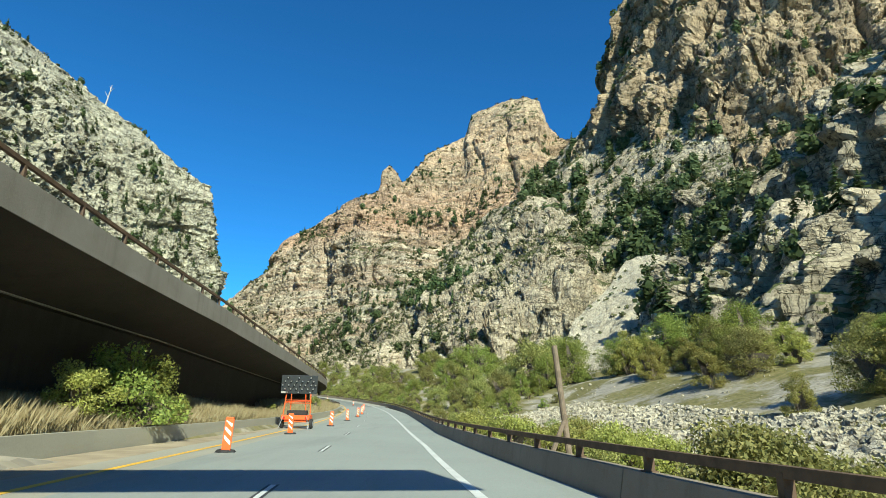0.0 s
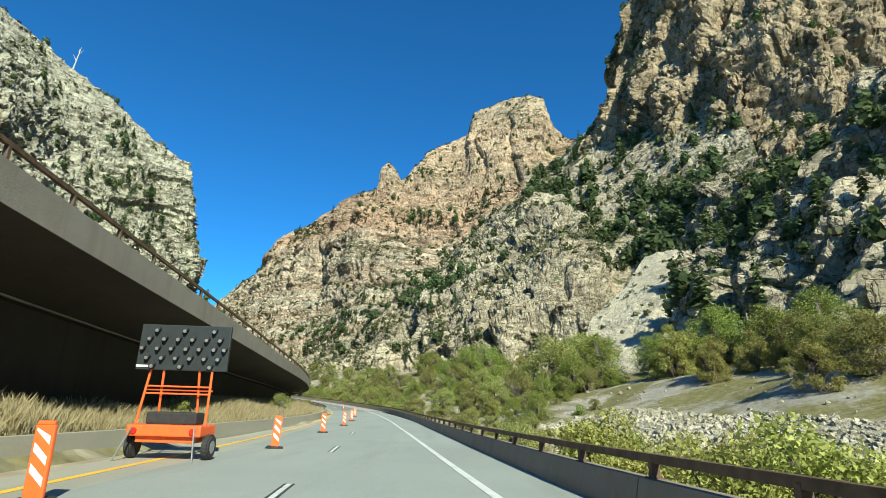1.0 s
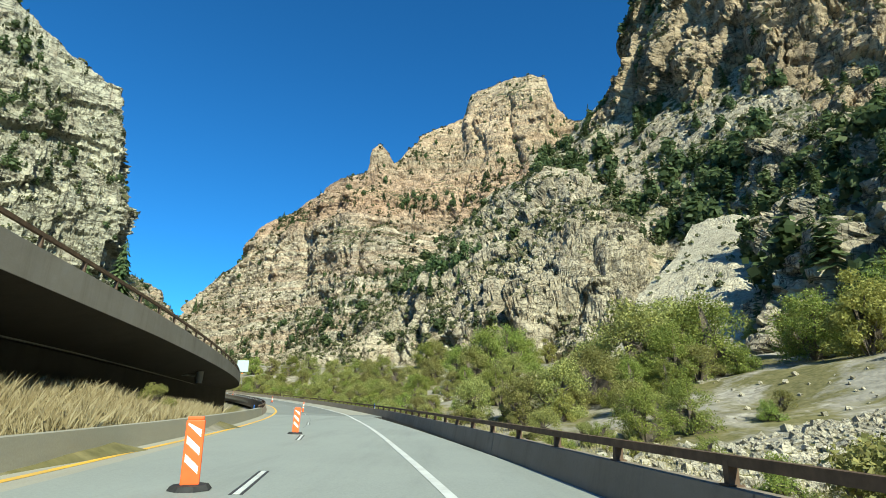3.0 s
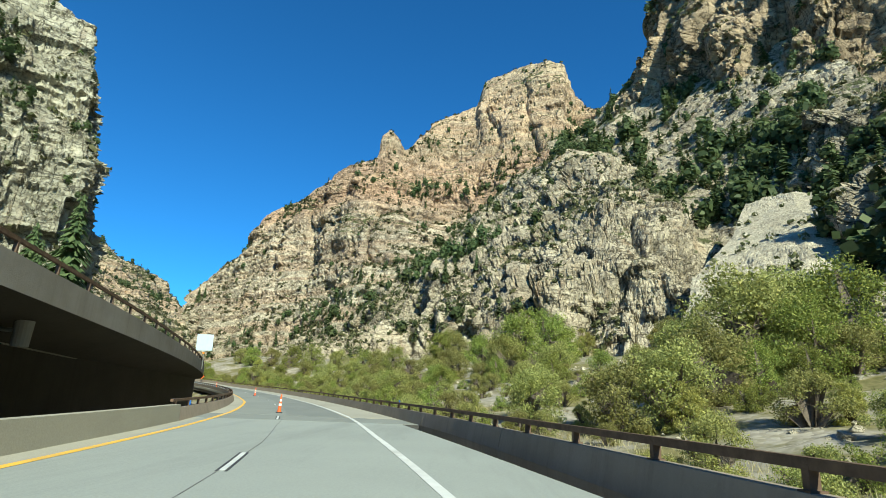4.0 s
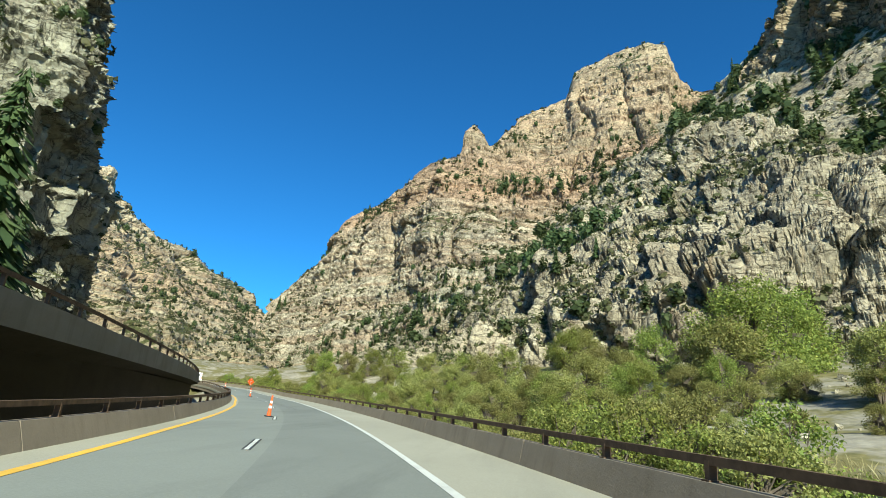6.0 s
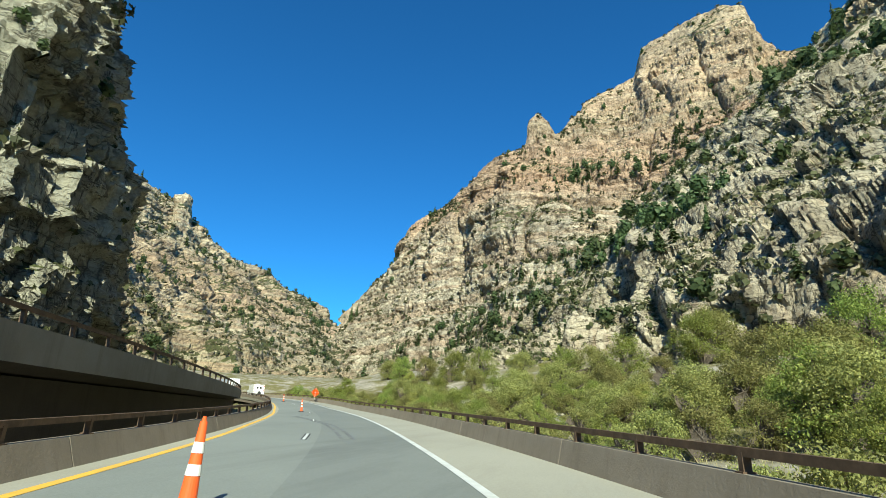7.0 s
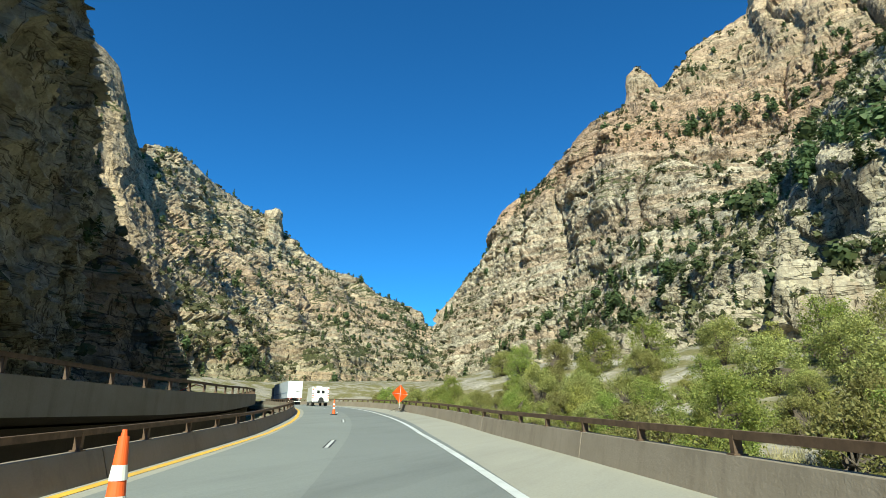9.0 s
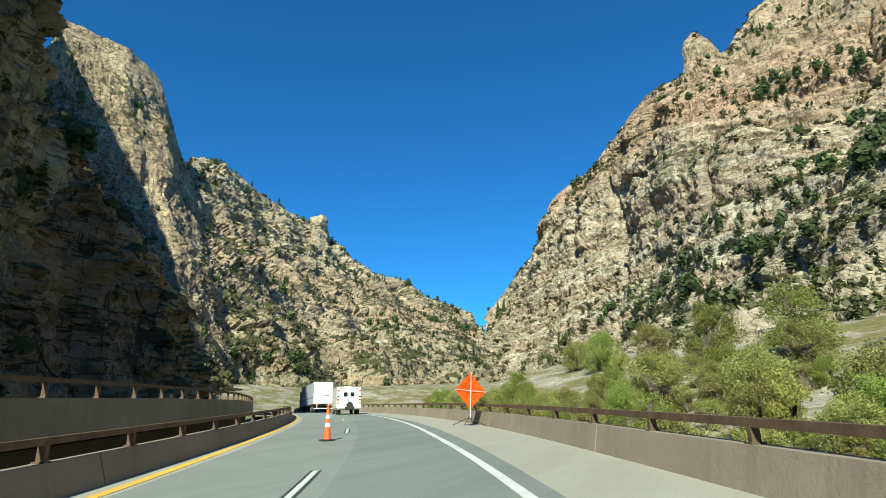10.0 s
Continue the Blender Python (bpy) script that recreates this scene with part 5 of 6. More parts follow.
# bushes on the verge, behind the low wall
for kind, t, u, s in (("shrub2", 1.02, -10.6, 1.15), ("shrub2", 1.12, -10.8, 1.0), ("gold", 0.86, -10.4, 1.2), ("shrub", 3.05, -9.0, 0.45), ("gold", 2.2, -10.5, 0.6), ("shrub", 4.1, -8.6, 0.35)):
    p = on_road(row_at(t), u)
    tagged(plant(kind, p.x, p.y, s), "green bush on the grassy verge below the upper carriageway", group="bushes on the verge")


# ---- loose rock ----
def rubble(name, xs, ys, sizes, seed, material, label):
    """Angular boulders, each a squashed, chipped block; one mesh."""
    rg = np.random.default_rng(seed)
    zs = ground_height(xs, ys)
    base = np.array([(x, y, z) for x in (-1, 1) for y in (-1, 1) for z in (-1, 1)], float)
    quads = np.array([(0, 1, 3, 2), (4, 6, 7, 5), (0, 4, 5, 1), (2, 3, 7, 6), (0, 2, 6, 4), (1, 5, 7, 3)])
    vs, fs = [], []
    for k in range(len(xs)):
        v = base * rg.uniform(0.62, 1.0, (8, 3)) * sizes[k] * rg.uniform(0.6, 1.2, 3)
        e = Euler(rg.uniform(0, 6.28, 3)).to_matrix()
        vs.append(v @ np.array(e) + np.array([xs[k], ys[k], zs[k] + 0.15 * sizes[k]]))
        fs.append(quads + 8 * k)
    ob = joined(name, np.concatenate(vs), np.concatenate(fs), material)
    tagged(ob, label, "rocks", kind="stuff")


rg = np.random.default_rng(77)
rows_ = np.r_[rg.uniform(seconds_to_row(-0.5), seconds_to_row(13), 1500), START + rg.uniform(24, 114, 15000)]
us_ = np.r_[rg.uniform(6, 75, 1500), 6.5 + 40 * rg.uniform(0, 1, 15000) ** 0.9]
pts_ = [on_road(a, b) for a, b in zip(rows_, us_)]
rubble("bank_rocks", np.array([p.x for p in pts_]), np.array([p.y for p in pts_]), 0.1 + 0.34 * rg.uniform(0, 1, 16500) ** 3, 78, SCREE_ROCK, "pale loose rocks on the river bank")
rubble("scree_rocks", rg.uniform(12, 46, 700), rg.uniform(176, 226, 700), 0.12 + 0.6 * rg.uniform(0, 1, 700) ** 3, 79, SCREE_ROCK, "pale rubble at the foot of the scree")


# firs at the foot of the outcrop, and single trees that stand out on the slopes
fir = conifer("fir_tree", 31, 20.0, "tall dark fir at the foot of the pale outcrop")
tagged(fir, group="firs at the outcrop")
place_on(fir, -77, 194, None, 0.4, 1.6)
for x, y, k, a in ((-77, 187, 1.05, 1.0), (-87, 198, 1.3, 2.0), (-72, 178, 0.6, 3.1), (-84, 205, 1.0, 4.0)):
    place_on(copy_thing(fir, Matrix()), x, y, None, a, k)


def perch(grid, x, y):
    """The place of a canyon wall that lies nearest to x, y in plan."""
    f = grid.reshape(-1, 3)
    return f[((f[:, :2] - np.array([x, y])) ** 2).sum(1).argmin()]


fir = None
for grid, x, y, h, a in ((MESA, -115, 485, 17, 0.1), (MESA, -78, 484, 15, 0.9), (MESA, -66, 470, 19, 1.7), (MESA, -107, 494, 16, 2.5), (MESA, -159, 535, 18, 0.3), (MESA, -164, 545, 14, 1.0), (MESA, -76, 532, 12, 3.3), (MESA, -72, 476, 13, 4.4), (BLUFF, -10, 352, 11, 2.2), (BLUFF, 5, 350, 9, 0.5), (MESA, -300, 750, 22, 0.2), (MESA, -290, 742, 17, 1.4), (MESA, -128, 500, 13, 0.6)):
    p = perch(grid, x, y)
    if fir is None:
        fir = conifer("spruce_tree", 33, 15.0, "dark spruce standing alone on the rocky slope")
        tagged(fir, group="spruces on the slopes")
        ob = fir
    else:
        ob = copy_thing(fir, Matrix())
    place_on(ob, float(p[0]), float(p[1]), float(p[2]), a, h / 15.0, 0.6)


# ---- traffic and road works ----
ORANGE = plain_material("orange plastic", (0.85, 0.13, 0.03), 0.5, vary=0.1, scale=4, dirt=(0.45, 0.10, 0.04))
REFLECT = plain_material("white reflective sheeting", (0.80, 0.79, 0.74), 0.35, vary=0.06, scale=5, dirt=(0.55, 0.52, 0.46))
BLACK = plain_material("black rubber", (0.028, 0.028, 0.028), 0.8, vary=0.3, scale=6)
WHITE_PAINT = plain_material("white vehicle paint", (0.80, 0.80, 0.77), 0.28, spec=0.5, vary=0.04, scale=1, dirt=(0.60, 0.58, 0.53))
TRAILER_WHITE = plain_material("white trailer sheeting", (0.74, 0.77, 0.76), 0.4, vary=0.05, scale=0.8, dirt=(0.52, 0.53, 0.52))
TRAILER_SIDE = plain_material("pale blue-grey trailer sheeting", (0.50, 0.56, 0.62), 0.4, vary=0.06, scale=0.8, dirt=(0.38, 0.42, 0.46))
STRIPE_BLUE = plain_material("grey-blue stripe", (0.20, 0.28, 0.38), 0.4, vary=0.08)
GLASS_DARK = plain_material("dark window glass", (0.015, 0.018, 0.02), 0.05, spec=0.8, vary=0.1)
LAMP_RED = plain_material("red lamp lens", (0.50, 0.02, 0.015), 0.25, vary=0.1)
LAMP_AMBER = plain_material("amber lamp lens", (0.75, 0.26, 0.03), 0.25, vary=0.1)
STEEL = plain_material("bare steel", (0.42, 0.43, 0.43), 0.4, 0.8, vary=0.15)
DARK_PAINT = plain_material("dark blue truck paint", (0.02, 0.027, 0.05), 0.3, spec=0.5, vary=0.15)
BOARD = plain_material("matt black board", (0.022, 0.027, 0.030), 0.6, vary=0.2)
ALUMINIUM = plain_material("pale aluminium sheet", (0.42, 0.50, 0.52), 0.45, 0.15, vary=0.05, dirt=(0.34, 0.42, 0.44))
WOOD_OLD = plain_material("weathered post timber", (0.20, 0.155, 0.11), 0.9, vary=0.3, scale=4, bump=0.02)
TAN_PAINT = plain_material("tan machine paint", (0.50, 0.40, 0.22), 0.5, vary=0.15, dirt=(0.28, 0.20, 0.12))
BLUE_TUBE = plain_material("blue plastic tube", (0.03, 0.14, 0.50), 0.4, vary=0.08)


def channelizer():
    """A tall flat panel with slanted orange and white bands, on a rubber base."""
    root = empty("channelizer")
    bm = bmesh.new()
    box(bm, -0.15, 0.15, -0.035, 0.035, 0.07, 1.10, 0.02)
    part("panel", bm, ORANGE, root, "orange plastic panel")
    bm = bmesh.new()
    for k in range(3):
        z = 0.24 + 0.29 * k
        for y in (-0.0385, 0.0385):
            vs = [bm.verts.new(c) for c in ((-0.11, y, z + 0.20), (0.11, y, z), (0.11, y, z + 0.125), (-0.11, y, z + 0.325 if z + 0.325 < 1.06 else 1.06))]
            bm.faces.new(vs if y > 0 else vs[::-1])
    part("stripe", bm, REFLECT, root, "white reflective slanted bands")
    bm = bmesh.new()
    box(bm, -0.13, 0.13, -0.028, 0.028, 1.10, 1.16, 0.015)
    part("handle", bm, ORANGE, root)
    bm = bmesh.new()
    bmesh.ops.create_cone(bm, cap_ends=True, segments=8, radius1=0.36, radius2=0.30, depth=0.08, matrix=Matrix.Translation((0, 0, 0.04)) @ pose(0, 0, 0, 0, 0, 22.5))
    part("base", bm, BLACK, root, "black rubber base")
    return tagged(root, "orange and white striped channelizer panel on a black base", "channelizer", "channelizers along the closed lane")


def cone():
    root = empty("tall_cone")
    bm = bmesh.new()
    rod(bm, (0, 0, 0.05), (0, 0, 1.07), 0.115, 0.045, 20)
    rod(bm, (0, 0, 1.06), (0, 0, 1.13), 0.03, 0.022, 8)
    part("body", bm, ORANGE, root)
    for z in (0.50, 0.76):
        bm = bmesh.new()
        rr = 0.115 - 0.07 * (z - 0.05) / 1.02
        bmesh.ops.create_cone(bm, cap_ends=False, segments=16, radius1=rr + 0.011, radius2=rr - 0.002, depth=0.13, matrix=Matrix.Translation((0, 0, z)))
        part("collar", bm, REFLECT, root, "white reflective collar")
    bm = bmesh.new()
    box(bm, -0.20, 0.20, -0.20, 0.20, 0, 0.055, 0.02)
    part("base", bm, BLACK, root, "black rubber base")
    return tagged(root, "tall slim orange cone with two white collars", "traffic cone", "cones along the closed lane")


first = channelizer()
drums = [(0.83, -4.9), (1.36, -4.95), (1.86, -3.92), (2.40, -3.55), (2.90, -2.95), (3.40, -2.58), (4.05, -2.1)]
for k, (t, u) in enumerate(drums):
    rr = row_at(t)
    m = Matrix.Translation(on_road(rr, u)) @ pose(0, 0, 0, 0, (2, -1, 3, 0, 2, -2, 1, 3)[k], road_yaw(rr) + (4, -6, 8, 2, -5, 3, -3, 6)[k])
    if k:
        copy_thing(first, m)
    else:
        first.matrix_basis = m
first = cone()
for k, (rr, u) in enumerate([(START + 138.2, -1.75), (START + 182.5, -2.1), (START + 228.8, -2.45), (START + 267.3, -2.25)]):
    m = Matrix.Translation(on_road(rr, u)) @ pose(0, 0, 0, 0, (2, 3, -1, 0)[k], road_yaw(rr) + 11 * k)
    if k:
        copy_thing(first, m)
    else:
        first.matrix_basis = m


def wheel(parent, x, y, r, w, double=False):
    """A wheel on an axle that runs across: tyre with a rim under it."""
    bm = bmesh.new()
    rod(bm, (x - w / 2, y, r), (x + w / 2, y, r), r, r, 20)
    es = [e for e in bm.edges if abs(e.verts[0].co.x - e.verts[1].co.x) < 1e-4]
    bmesh.ops.bevel(bm, geom=es, offset=min(0.05, w * 0.2), segments=2, affect="EDGES")
    tyre = part("wheel", bm, BLACK, parent, "black tyre")
    bm = bmesh.new()
    out = math.copysign(w / 2 + 0.006, x)
    rod(bm, (x + out * 0.6, y, r), (x + out, y, r), r * 0.58, r * 0.5, 14)
    part("rim", bm, STEEL, tyre, "steel rim")


def arrow_board():
    root = empty("arrow_board_trailer")
    bm = bmesh.new()
    box(bm, -1.3, 1.3, -0.06, 0.06, 2.40, 3.70, 0.02)
    board = part("board", bm, BOARD, root, "matt black lamp board")
    xs = [(-1.15, 0), (-0.98, 0.27), (-0.98, -0.27), (-0.8, 0.52), (-0.8, -0.5), (-0.72, 0.0), (-0.56, 0.27), (-0.56, -0.27), (-0.32, 0), (-0.16, 0.27), (-0.16, -0.27), (0.0, 0.52), (0.0, -0.5), (0.1, 0), (0.25, 0.27), (0.25, -0.27), (0.48, 0), (0.66, 0.27), (0.66, -0.27), (0.85, 0.52), (0.85, -0.5), (0.9, 0), (1.05, 0.27), (1.05, -0.27), (1.2, 0)]
    bm = bmesh.new()
    rod(bm, (0, -0.06, 0), (0, -0.2, 0), 0.075, 0.075, 12)
    bm2 = bmesh.new()
    rod(bm2, (0, -0.07, -0.015), (0, -0.13, -0.015), 0.05, 0.05, 10)
    hood, lens = bpy.data.meshes.new("lamp_hood"), bpy.data.meshes.new("lens")
    for b, me, mat in ((bm, hood, BLACK), (bm2, lens, STEEL)):
        b.to_mesh(me)
        b.free()
        me.materials.append(mat)
    for x, z in xs:
        h = new("lamp_hood", hood)
        h.parent = board
        h.location = (x, 0, 3.05 + z)
        le = new("lens", lens)
        le.parent = board
        le.location = (x, -0.085, 3.04 + z - 0.03)
    bm = bmesh.new()
    box(bm, -1.28, -0.95, -0.075, -0.062, 2.47, 2.53)
    part("plate", bm, REFLECT, board, "small white plate")
    for x in (-0.95, -0.55, 0.55, 0.95):
        bm = bmesh.new()
        rod(bm, (x * 1.02, 0.25 if abs(x) < 0.7 else -0.2, 0.75), (x * 0.92, 0.02, 2.45), 0.035, 0.035, 8)
        part("upright", bm, ORANGE, root, "orange painted upright")
    for z, y in ((1.95, 0.0), (1.75, -0.02), (1.85, 0.1)):
        bm = bmesh.new()
        rod(bm, (-0.93, y, z), (0.93, y, z), 0.025, 0.025, 8)
        part("crossbar", bm, ORANGE, root)
    bm = bmesh.new()
    box(bm, -1.0, 1.0, -0.55, 0.55, 0.62, 0.92, 0.04)
    box(bm, -0.8, 0.8, -0.4, 0.5, 0.45, 0.64, 0.03)
    part("deck", bm, ORANGE, root, "orange trailer deck")
    bm = bmesh.new()
    box(bm, -0.7, 0.7, -0.2, 0.4, 0.92, 1.25, 0.05)
    part("battery_box", bm, BLACK, root, "black battery box")
    for x in (-1.05, 1.05):
        wheel(root, x, 0.05, 0.34, 0.2)
        bm = bmesh.new()
        rod(bm, (x * 0.8, -0.6, 0.85), (x * 0.98, -0.95, 0.02), 0.025, 0.025, 7)
        part("jack_leg", bm, STEEL, root, "steel jack leg")
        bm = bmesh.new()
        rod(bm, (x * 0.75, -0.555, 0.76), (x * 0.75, -0.6, 0.76), 0.08, 0.08, 12)
        part("tail_lamp", bm, LAMP_RED, root, "red tail lamp")
    bm = bmesh.new()
    box(bm, -0.06, 0.06, 0.5, 2.3, 0.48, 0.58)
    part("drawbar", bm, ORANGE, root)
    rr = row_at(1.66)
    root.matrix_basis = Matrix.Translation(on_road(rr, -5.85)) @ pose(0, 0, 0, 0, 0, road_yaw(rr) - 4)
    return tagged(root, "orange trailer with a black lamp board on the shoulder", "arrow board")


arrow_board()


def camper():
    """A boxy white van body on a truck chassis, seen from behind."""
    root = empty("box_van")
    bm = bmesh.new()
    box(bm, -1.2, 1.2, 0.0, 4.3, 0.62, 2.62, 0.07)
    body = part("body", bm, WHITE_PAINT, root, "boxy white body")
    bm = bmesh.new()
    box(bm, -1.0, 1.0, 4.3, 6.2, 0.55, 1.55, 0.12)
    box(bm, -0.95, 0.95, 4.3, 5.5, 1.5, 2.1, 0.15)
    part("cab", bm, WHITE_PAINT, root, "white cab")
    for x in (-0.02, 0.02):
        bm = bmesh.new()
        box(bm, min(x, x * 31), max(x, x * 31), -0.025, 0.0, 0.72, 2.42, 0.01)
        door = part("rear_door", bm, WHITE_PAINT, root)
        bm = bmesh.new()
        c = 0.34 * (1 if x > 0 else -1)
        box(bm, c - 0.19, c + 0.19, -0.04, -0.022, 1.72, 2.12, 0.02)
        part("window", bm, GLASS_DARK, door, "dark window glass")
        bm = bmesh.new()
        box(bm, x * 4 - 0.02, x * 4 + 0.02, -0.07, -0.03, 1.25, 1.5)
        part("handle", bm, STEEL, door)
    for s in (-1, 1):
        for z, mat in ((2.28, LAMP_RED), (1.72, BLACK), (1.42, LAMP_RED), (1.12, LAMP_AMBER)):
            bm = bmesh.new()
            box(bm, s * 1.06 - 0.1, s * 1.06 + 0.1, -0.035, 0.0, z - 0.07, z + 0.07, 0.012)
            part("lamp", bm, mat, root)
        bm = bmesh.new()
        box(bm, s * 0.8 - 0.12, s * 0.8 + 0.12, -0.03, 0, 2.47, 2.55)
        part("lamp", bm, LAMP_AMBER, root)
        wheel(root, s * 0.92, 1.0, 0.4, 0.42)
        wheel(root, s * 0.92, 5.3, 0.4, 0.26)
    bm = bmesh.new()
    box(bm, -1.15, 1.15, -0.35, 0.02, 0.48, 0.62, 0.03)
    part("bumper", bm, STEEL, root, "steel step bumper")
    bm = bmesh.new()
    rod(bm, (0.06, -0.16, 0.86), (0.06, -0.42, 0.86), 0.33, 0.33, 18)
    box(bm, -0.42, 0.5, -0.46, -0.35, 0.50, 0.74, 0.03)
    part("spare_wheel", bm, BLACK, root, "black spare wheel on a carrier")
    bm = bmesh.new()
    box(bm, -0.35, 0.35, 1.4, 2.3, 2.62, 2.82, 0.05)
    part("roof_unit", bm, WHITE_PAINT, root)
    rr = R10 + 57
    root.matrix_basis = Matrix.Translation(on_road(rr, 0.25)) @ pose(0, 0, 0, 0, 0, road_yaw(rr))
    return tagged(root, "boxy white van with dark rear windows and a spare wheel", "van")


camper()


def lorry():
    root = empty("semi_truck")
    L = 14.6
    bm = bmesh.new()
    box(bm, -1.29, 1.29, 0, L, 1.15, 4.05, 0.03)
    tb = part("trailer_body", bm, TRAILER_SIDE, root, "pale blue-grey trailer side")
    bm = bmesh.new()
    box(bm, -1.25, -0.01, -0.03, 0.0, 1.2, 4.0, 0.01)
    part("rear_door", bm, TRAILER_WHITE, tb, "white trailer door")
    bm = bmesh.new()
    box(bm, 0.01, 1.25, -0.03, 0.0, 1.2, 4.0, 0.01)
    part("rear_door", bm, TRAILER_WHITE, tb, "white trailer door")
    bm = bmesh.new()
    box(bm, 0.15, 0.8, -0.036, -0.03, 2.15, 2.25)
    box(bm, 0.15, 0.8, -0.036, -0.03, 2.3, 2.36)
    part("placard", bm, BOARD, tb, "dark lettering bars")
    for s in (-1, 1):
        bm = bmesh.new()
        box(bm, min(s * 1.29, s * 1.297), max(s * 1.29, s * 1.297), 0.4, L - 0.3, 1.95, 2.12)
        part("stripe", bm, STRIPE_BLUE, tb)
        for y in (1.6, 2.9):
            wheel(root, s * 1.02, y, 0.5, 0.5)
        for y in (L - 1.2, L + 0.1, L + 4.2):
            wheel(root, s * 1.02, y, 0.5, 0.46)
        for x in (0.6, 1.1):
            bm = bmesh.new()
            box(bm, s * x - 0.08, s * x + 0.08, -0.05, 0.05, 1.0, 1.1)
            part("tail_lamp", bm, LAMP_RED, root, "red tail lamp")
    bm = bmesh.new()
    box(bm, -0.5, 0.5, 0.2, L, 0.95, 1.15, 0.02)
    box(bm, -1.1, 1.1, 1.0, 3.5, 0.75, 0.95, 0.02)
    part("chassis", bm, BLACK, root)
    bm = bmesh.new()
    box(bm, -1.2, 1.2, -0.06, 0.04, 0.5, 0.6)
    for x in (-0.8, 0.8):
        box(bm, x - 0.05, x + 0.05, -0.03, 0.05, 0.55, 1.15)
    part("bumper", bm, REFLECT, root, "red and white underride bar")
    bm = bmesh.new()
    box(bm, -1.2, 1.2, L + 1.0, L + 3.4, 0.8, 3.7, 0.2)
    box(bm, -1.0, 1.0, L + 3.3, L + 5.2, 0.7, 2.0, 0.2)
    part("cab", bm, DARK_PAINT, root, "dark blue sleeper cab")
    rr = R10 + 79
    a, b = on_road(rr, 0.0), on_road(rr + 14, 0.0)
    root.matrix_basis = Matrix.Translation(a) @ pose(0, 0, 0, 0, 0, math.degrees(math.atan2(-(b.x - a.x), b.y - a.y)))
    return tagged(root, "semi truck with a pale box trailer and white rear doors", "truck")


lorry()


def rollup_sign():
    """The orange cloth diamond of a road works sign on a spring stand."""
    root = empty("rollup_sign")
    bm = bmesh.new()
    vs = [bm.verts.new(c) for c in ((0, 0, 0.75), (0.86, -0.03, 1.6), (0, 0, 2.45), (-0.86, -0.03, 1.6), (0, 0.02, 1.6))]
    for a, b in ((0, 1), (1, 2), (2, 3), (3, 0)):
        bm.faces.new((vs[a], vs[b], vs[4]))
    bmesh.ops.solidify(bm, geom=bm.faces[:], thickness=0.012)
    CLOTH = plain_material("orange sign cloth", (0.95, 0.17, 0.02), 0.6, vary=0.08)
    part("cloth", bm, CLOTH, root, "orange cloth diamond")
    bm = bmesh.new()
    rod(bm, (-0.86, -0.06, 1.6), (0.86, -0.06, 1.6), 0.012, 0.012, 6)
    rod(bm, (0, -0.05, 0.35), (0, -0.05, 2.45), 0.015, 0.015, 6)
    part("brace", bm, REFLECT, root, "pale cross braces")
    for a in (40, 140, 220, 320):
        bm = bmesh.new()
        rod(bm, (0, 0, 0.4), (0.8 * math.cos(radians(a)), 0.8 * math.sin(radians(a)), 0.02), 0.018, 0.018, 6)
        part("leg", bm, BLACK, root)
    rr = seconds_to_row(11.05)
    root.matrix_basis = Matrix.Translation(on_road(rr, 3.85)) @ pose(0, 0, 0, 0, 4, road_yaw(rr) + 20)
    return tagged(root, "orange cloth diamond warning sign on a folding stand", "road sign")


rollup_sign()


def deck_sign():
    root = empty("deck_sign")
    bm = bmesh.new()
    box(bm, -0.76, 0.76, -0.015, 0.015, 0.35, 1.95, 0.006)
    part("panel", bm, ALUMINIUM, root, "pale panel seen from its back")
    bm = bmesh.new()
    rod(bm, (0, 0.05, -1.4), (0, 0.05, 1.8), 0.04, 0.04, 8)
    box(bm, -0.7, 0.7, 0.02, 0.06, 0.7, 0.76)
    box(bm, -0.7, 0.7, 0.02, 0.06, 1.5, 1.56)
    part("post", bm, STEEL, root, "steel post")
    bm = bmesh.new()
    rod(bm, (0, -0.1, 0.12), (0, 0.05, 0.12), 0.1, 0.1, 12)
    part("beacon", bm, LAMP_AMBER, root, "amber beacon")
    rr = row_at(6.4)
    root.matrix_basis = Matrix.Translation(on_road(rr, E0 + 0.22, deck_top(rr) + 0.5)) @ pose(0, 0, 0, 0, -2, road_yaw(rr) - 6)
    return tagged(root, "pale rectangular sign on the edge of the upper carriageway", "road sign")


deck_sign()


def soffit_drum():
    """A drum with a short pipe hung below the upper carriageway."""
    root = empty("drain_drum")
    bm = bmesh.new()
    rod(bm, (0, 0, -0.9), (0, 0, 0.0), 0.27, 0.3, 16)
    part("drum", bm, CONCRETE, root)
    bm = bmesh.new()
    rod(bm, (-2.2, -0.1, -0.25), (-0.2, 0, -0.35), 0.08, 0.08, 10)
    part("pipe", bm, STEEL, root, "pale drain pipe")
    r = START + 123
    root.matrix_basis = Matrix.Translation(on_road(r, -10.4, deck_top(r) - 1.38)) @ pose(0, 0, 0, 0, 0, road_yaw(r))
    return tagged(root, "pale drain drum hung below the upper carriageway", "drain")


soffit_drum()


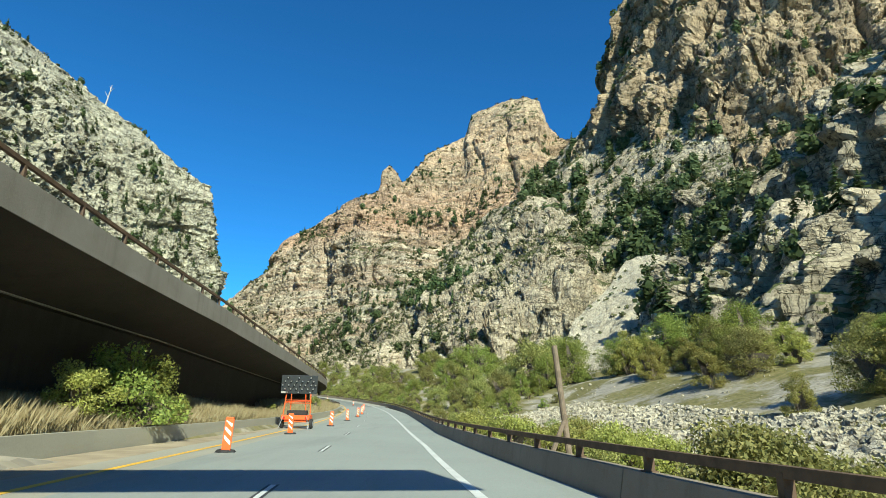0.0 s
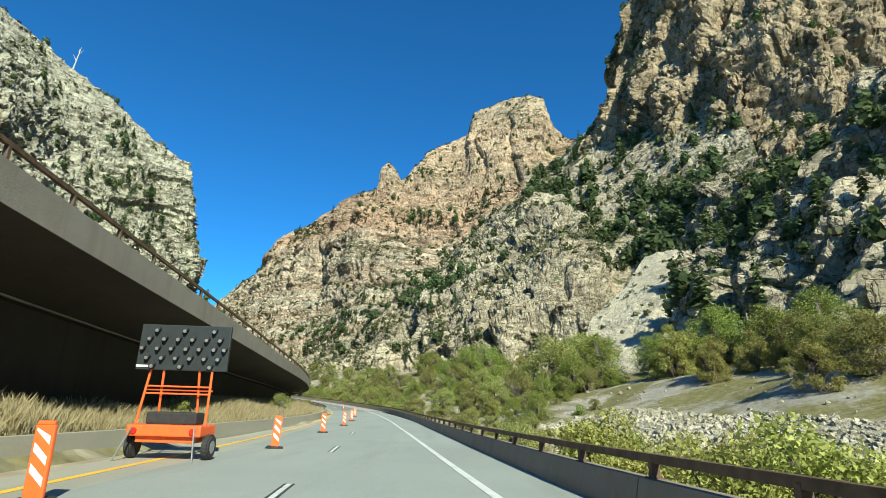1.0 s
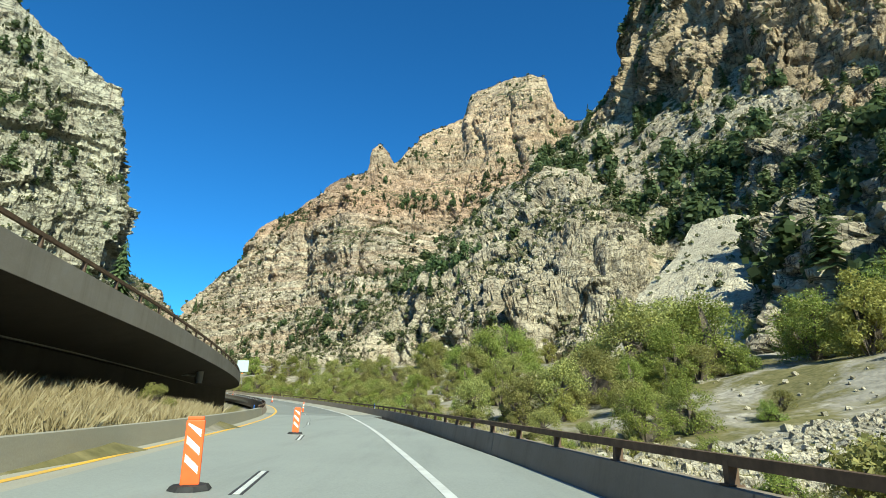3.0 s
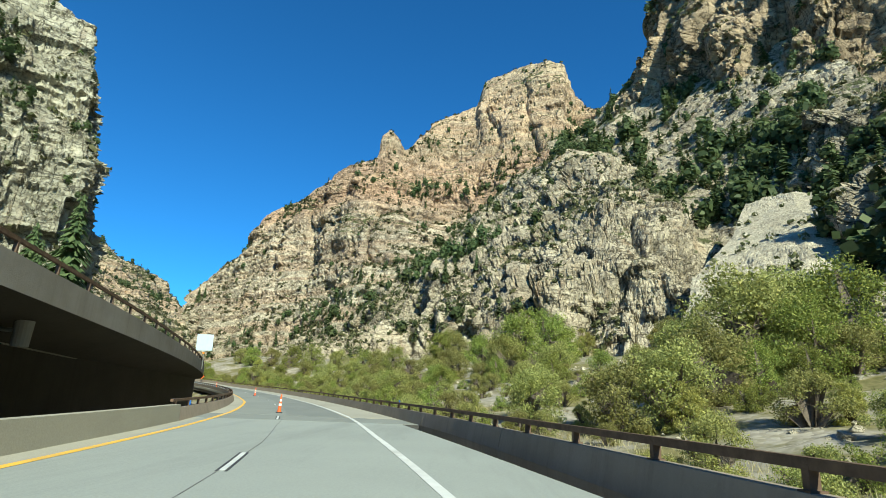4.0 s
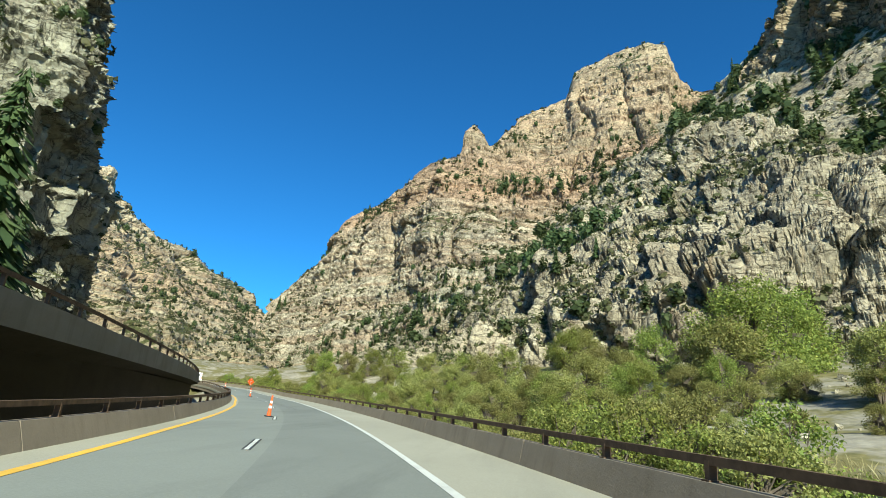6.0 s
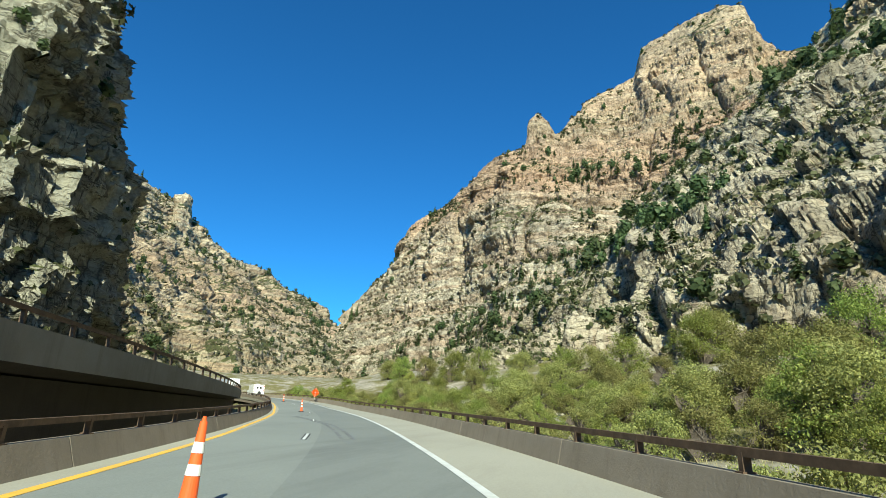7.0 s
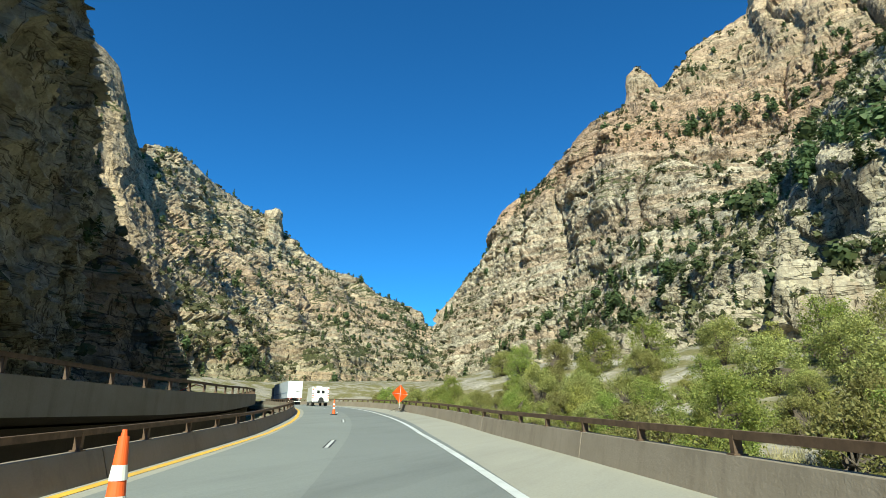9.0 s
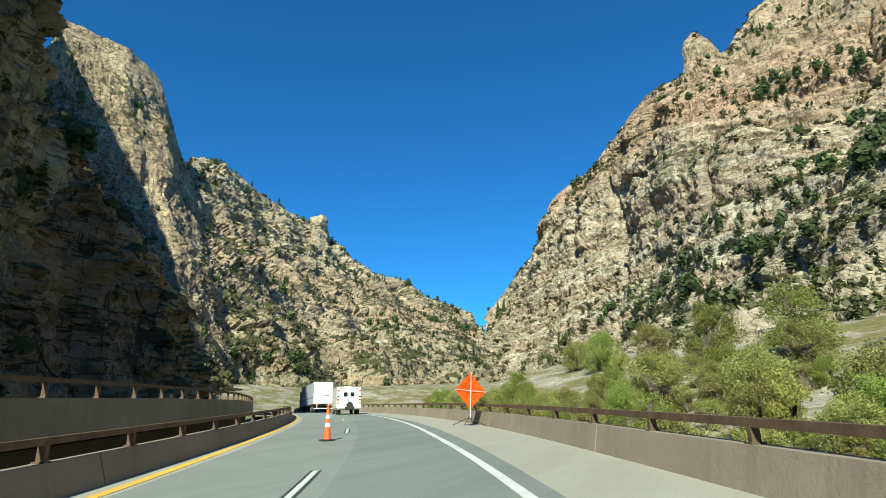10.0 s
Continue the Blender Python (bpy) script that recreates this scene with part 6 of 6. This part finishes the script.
def timber_post():
    root = empty("timber_post")
    bm = bmesh.new()
    rod(bm, (0.45, 0, -4), (-0.45, 0, 4.6), 0.14, 0.11, 10)
    part("pole", bm, WOOD_OLD, root)
    bm = bmesh.new()
    rod(bm, (-2.3, -0.12, -3.2), (-0.1, -0.1, 2.0), 0.10, 0.09, 8)
    part("brace", bm, WOOD_OLD, root)
    p = on_road(row_at(0.85), 7.45)
    root.matrix_basis = Matrix.Translation((p.x, p.y, p.z - 0.6))
    return tagged(root, "weathered timber post with a slanting brace on the bank", "post")


timber_post()


def delineator(row, u, z):
    root = empty("delineator")
    bm = bmesh.new()
    rod(bm, (0, 0, -0.6), (0, 0, 0.75), 0.04, 0.04, 10)
    part("tube", bm, REFLECT, root)
    bm = bmesh.new()
    rod(bm, (0, 0, 0.75), (0, 0, 1.2), 0.046, 0.046, 10)
    part("cap", bm, BLUE_TUBE, root, "blue top")
    root.matrix_basis = Matrix.Translation(on_road(row, u, z))
    return tagged(root, "slim white delineator tube with a blue top", "delineator", "delineators beside the parapets")


delineator(row_at(5.52), 6.1, -0.1)
delineator(row_at(5.4), -6.7, -0.5)


def works_truck():
    """Plant parked on the upper carriageway far ahead."""
    root = empty("works_truck")
    bm = bmesh.new()
    box(bm, -1.2, 1.2, 0, 5.5, 0.9, 1.2, 0.03)
    part("flatbed", bm, WOOD_OLD, root, "rusty brown flatbed")
    bm = bmesh.new()
    box(bm, -1.1, 1.1, 5.6, 7.4, 0.7, 2.7, 0.12)
    part("cab", bm, TAN_PAINT, root, "tan cab")
    bm = bmesh.new()
    rod(bm, (0, 4.6, 1.2), (0.3, 0.4, 3.1), 0.16, 0.12, 8)
    rod(bm, (0.3, 0.4, 3.1), (0.2, -1.6, 2.6), 0.12, 0.09, 8)
    part("boom", bm, ORANGE, root, "faded orange boom")
    for s in (-1, 1):
        for y in (1.0, 2.1, 6.4):
            wheel(root, s * 0.95, y, 0.48, 0.35)
    rr = R10 + 100
    root.matrix_basis = Matrix.Translation(on_road(rr, E0 - 6.0, deck_top(rr) - 0.8)) @ pose(0, 0, 0, 0, 0, road_yaw(rr) + 80)
    return tagged(root, "brown and tan works truck with a boom on the upper carriageway", "truck")


works_truck()


def gantry():
    """The cantilevered sign that spans the lanes where the drive begins."""
    root = empty("overhead_sign")
    rr = START + 1.0
    bm = bmesh.new()
    # unseen overhead; stretched to the left so its shadow reaches the low wall
    box(bm, -12.5, 4.6, -0.12, 0.12, 7.3, 9.9, 0.03)
    part("panel", bm, ALUMINIUM, root)
    bm = bmesh.new()
    rod(bm, (-9.6, 0.3, -0.5), (-9.6, 0.3, 9.6), 0.3, 0.25, 14)
    for z in (7.7, 9.3):
        rod(bm, (-12.4, 0.3, z), (4.2, 0.3, z), 0.12, 0.12, 10)
    part("mast", bm, STEEL, root, "steel mast and arms")
    for x in (-5.2, -2.4, 1.2):
        bm = bmesh.new()
        rod(bm, (x, 0.1, 9.8), (x, -0.9, 10.35), 0.05, 0.05, 7)
        box(bm, x - 0.3, x + 0.3, -1.2, -0.8, 10.3, 10.45)
        part("lamp_arm", bm, STEEL, root)
    root.matrix_basis = Matrix.Translation(on_road(rr, 0.0)) @ pose(0, 0, 0, 0, 0, road_yaw(rr))
    return tagged(root, "cantilevered overhead sign over the closed lane", "road sign")


gantry()


def snag():
    """A bleached dead tree on the crest of the outcrop."""
    root = empty("dead_tree")
    bm = bmesh.new()
    rod(bm, (0, 0, -2), (1.2, 0.2, 9.0), 0.3, 0.08, 8)
    part("trunk", bm, DEAD_WOOD, root)
    for a, b in (((0.45, 0.07, 3.4), (-1.2, 0.4, 6.0)), ((0.75, 0.12, 5.6), (2.6, -0.3, 7.4)), ((0.9, 0.15, 6.8), (0.2, 0.5, 8.6))):
        bm = bmesh.new()
        rod(bm, a, b, 0.12, 0.04, 6)
        part("branch", bm, DEAD_WOOD, root)
    p = perch(OUTCROP, SNAG_X, SNAG_Y)
    root.matrix_basis = Matrix.Translation(Vector(p.tolist()))
    return tagged(root, "bleached dead tree on the crest of the pale outcrop", "tree")


DEAD_WOOD = plain_material("bleached dead wood", (0.50, 0.47, 0.41), 0.85, vary=0.2, scale=4, bump=0.02)
SNAG_X, SNAG_Y = -138.0, 196.0
snag()
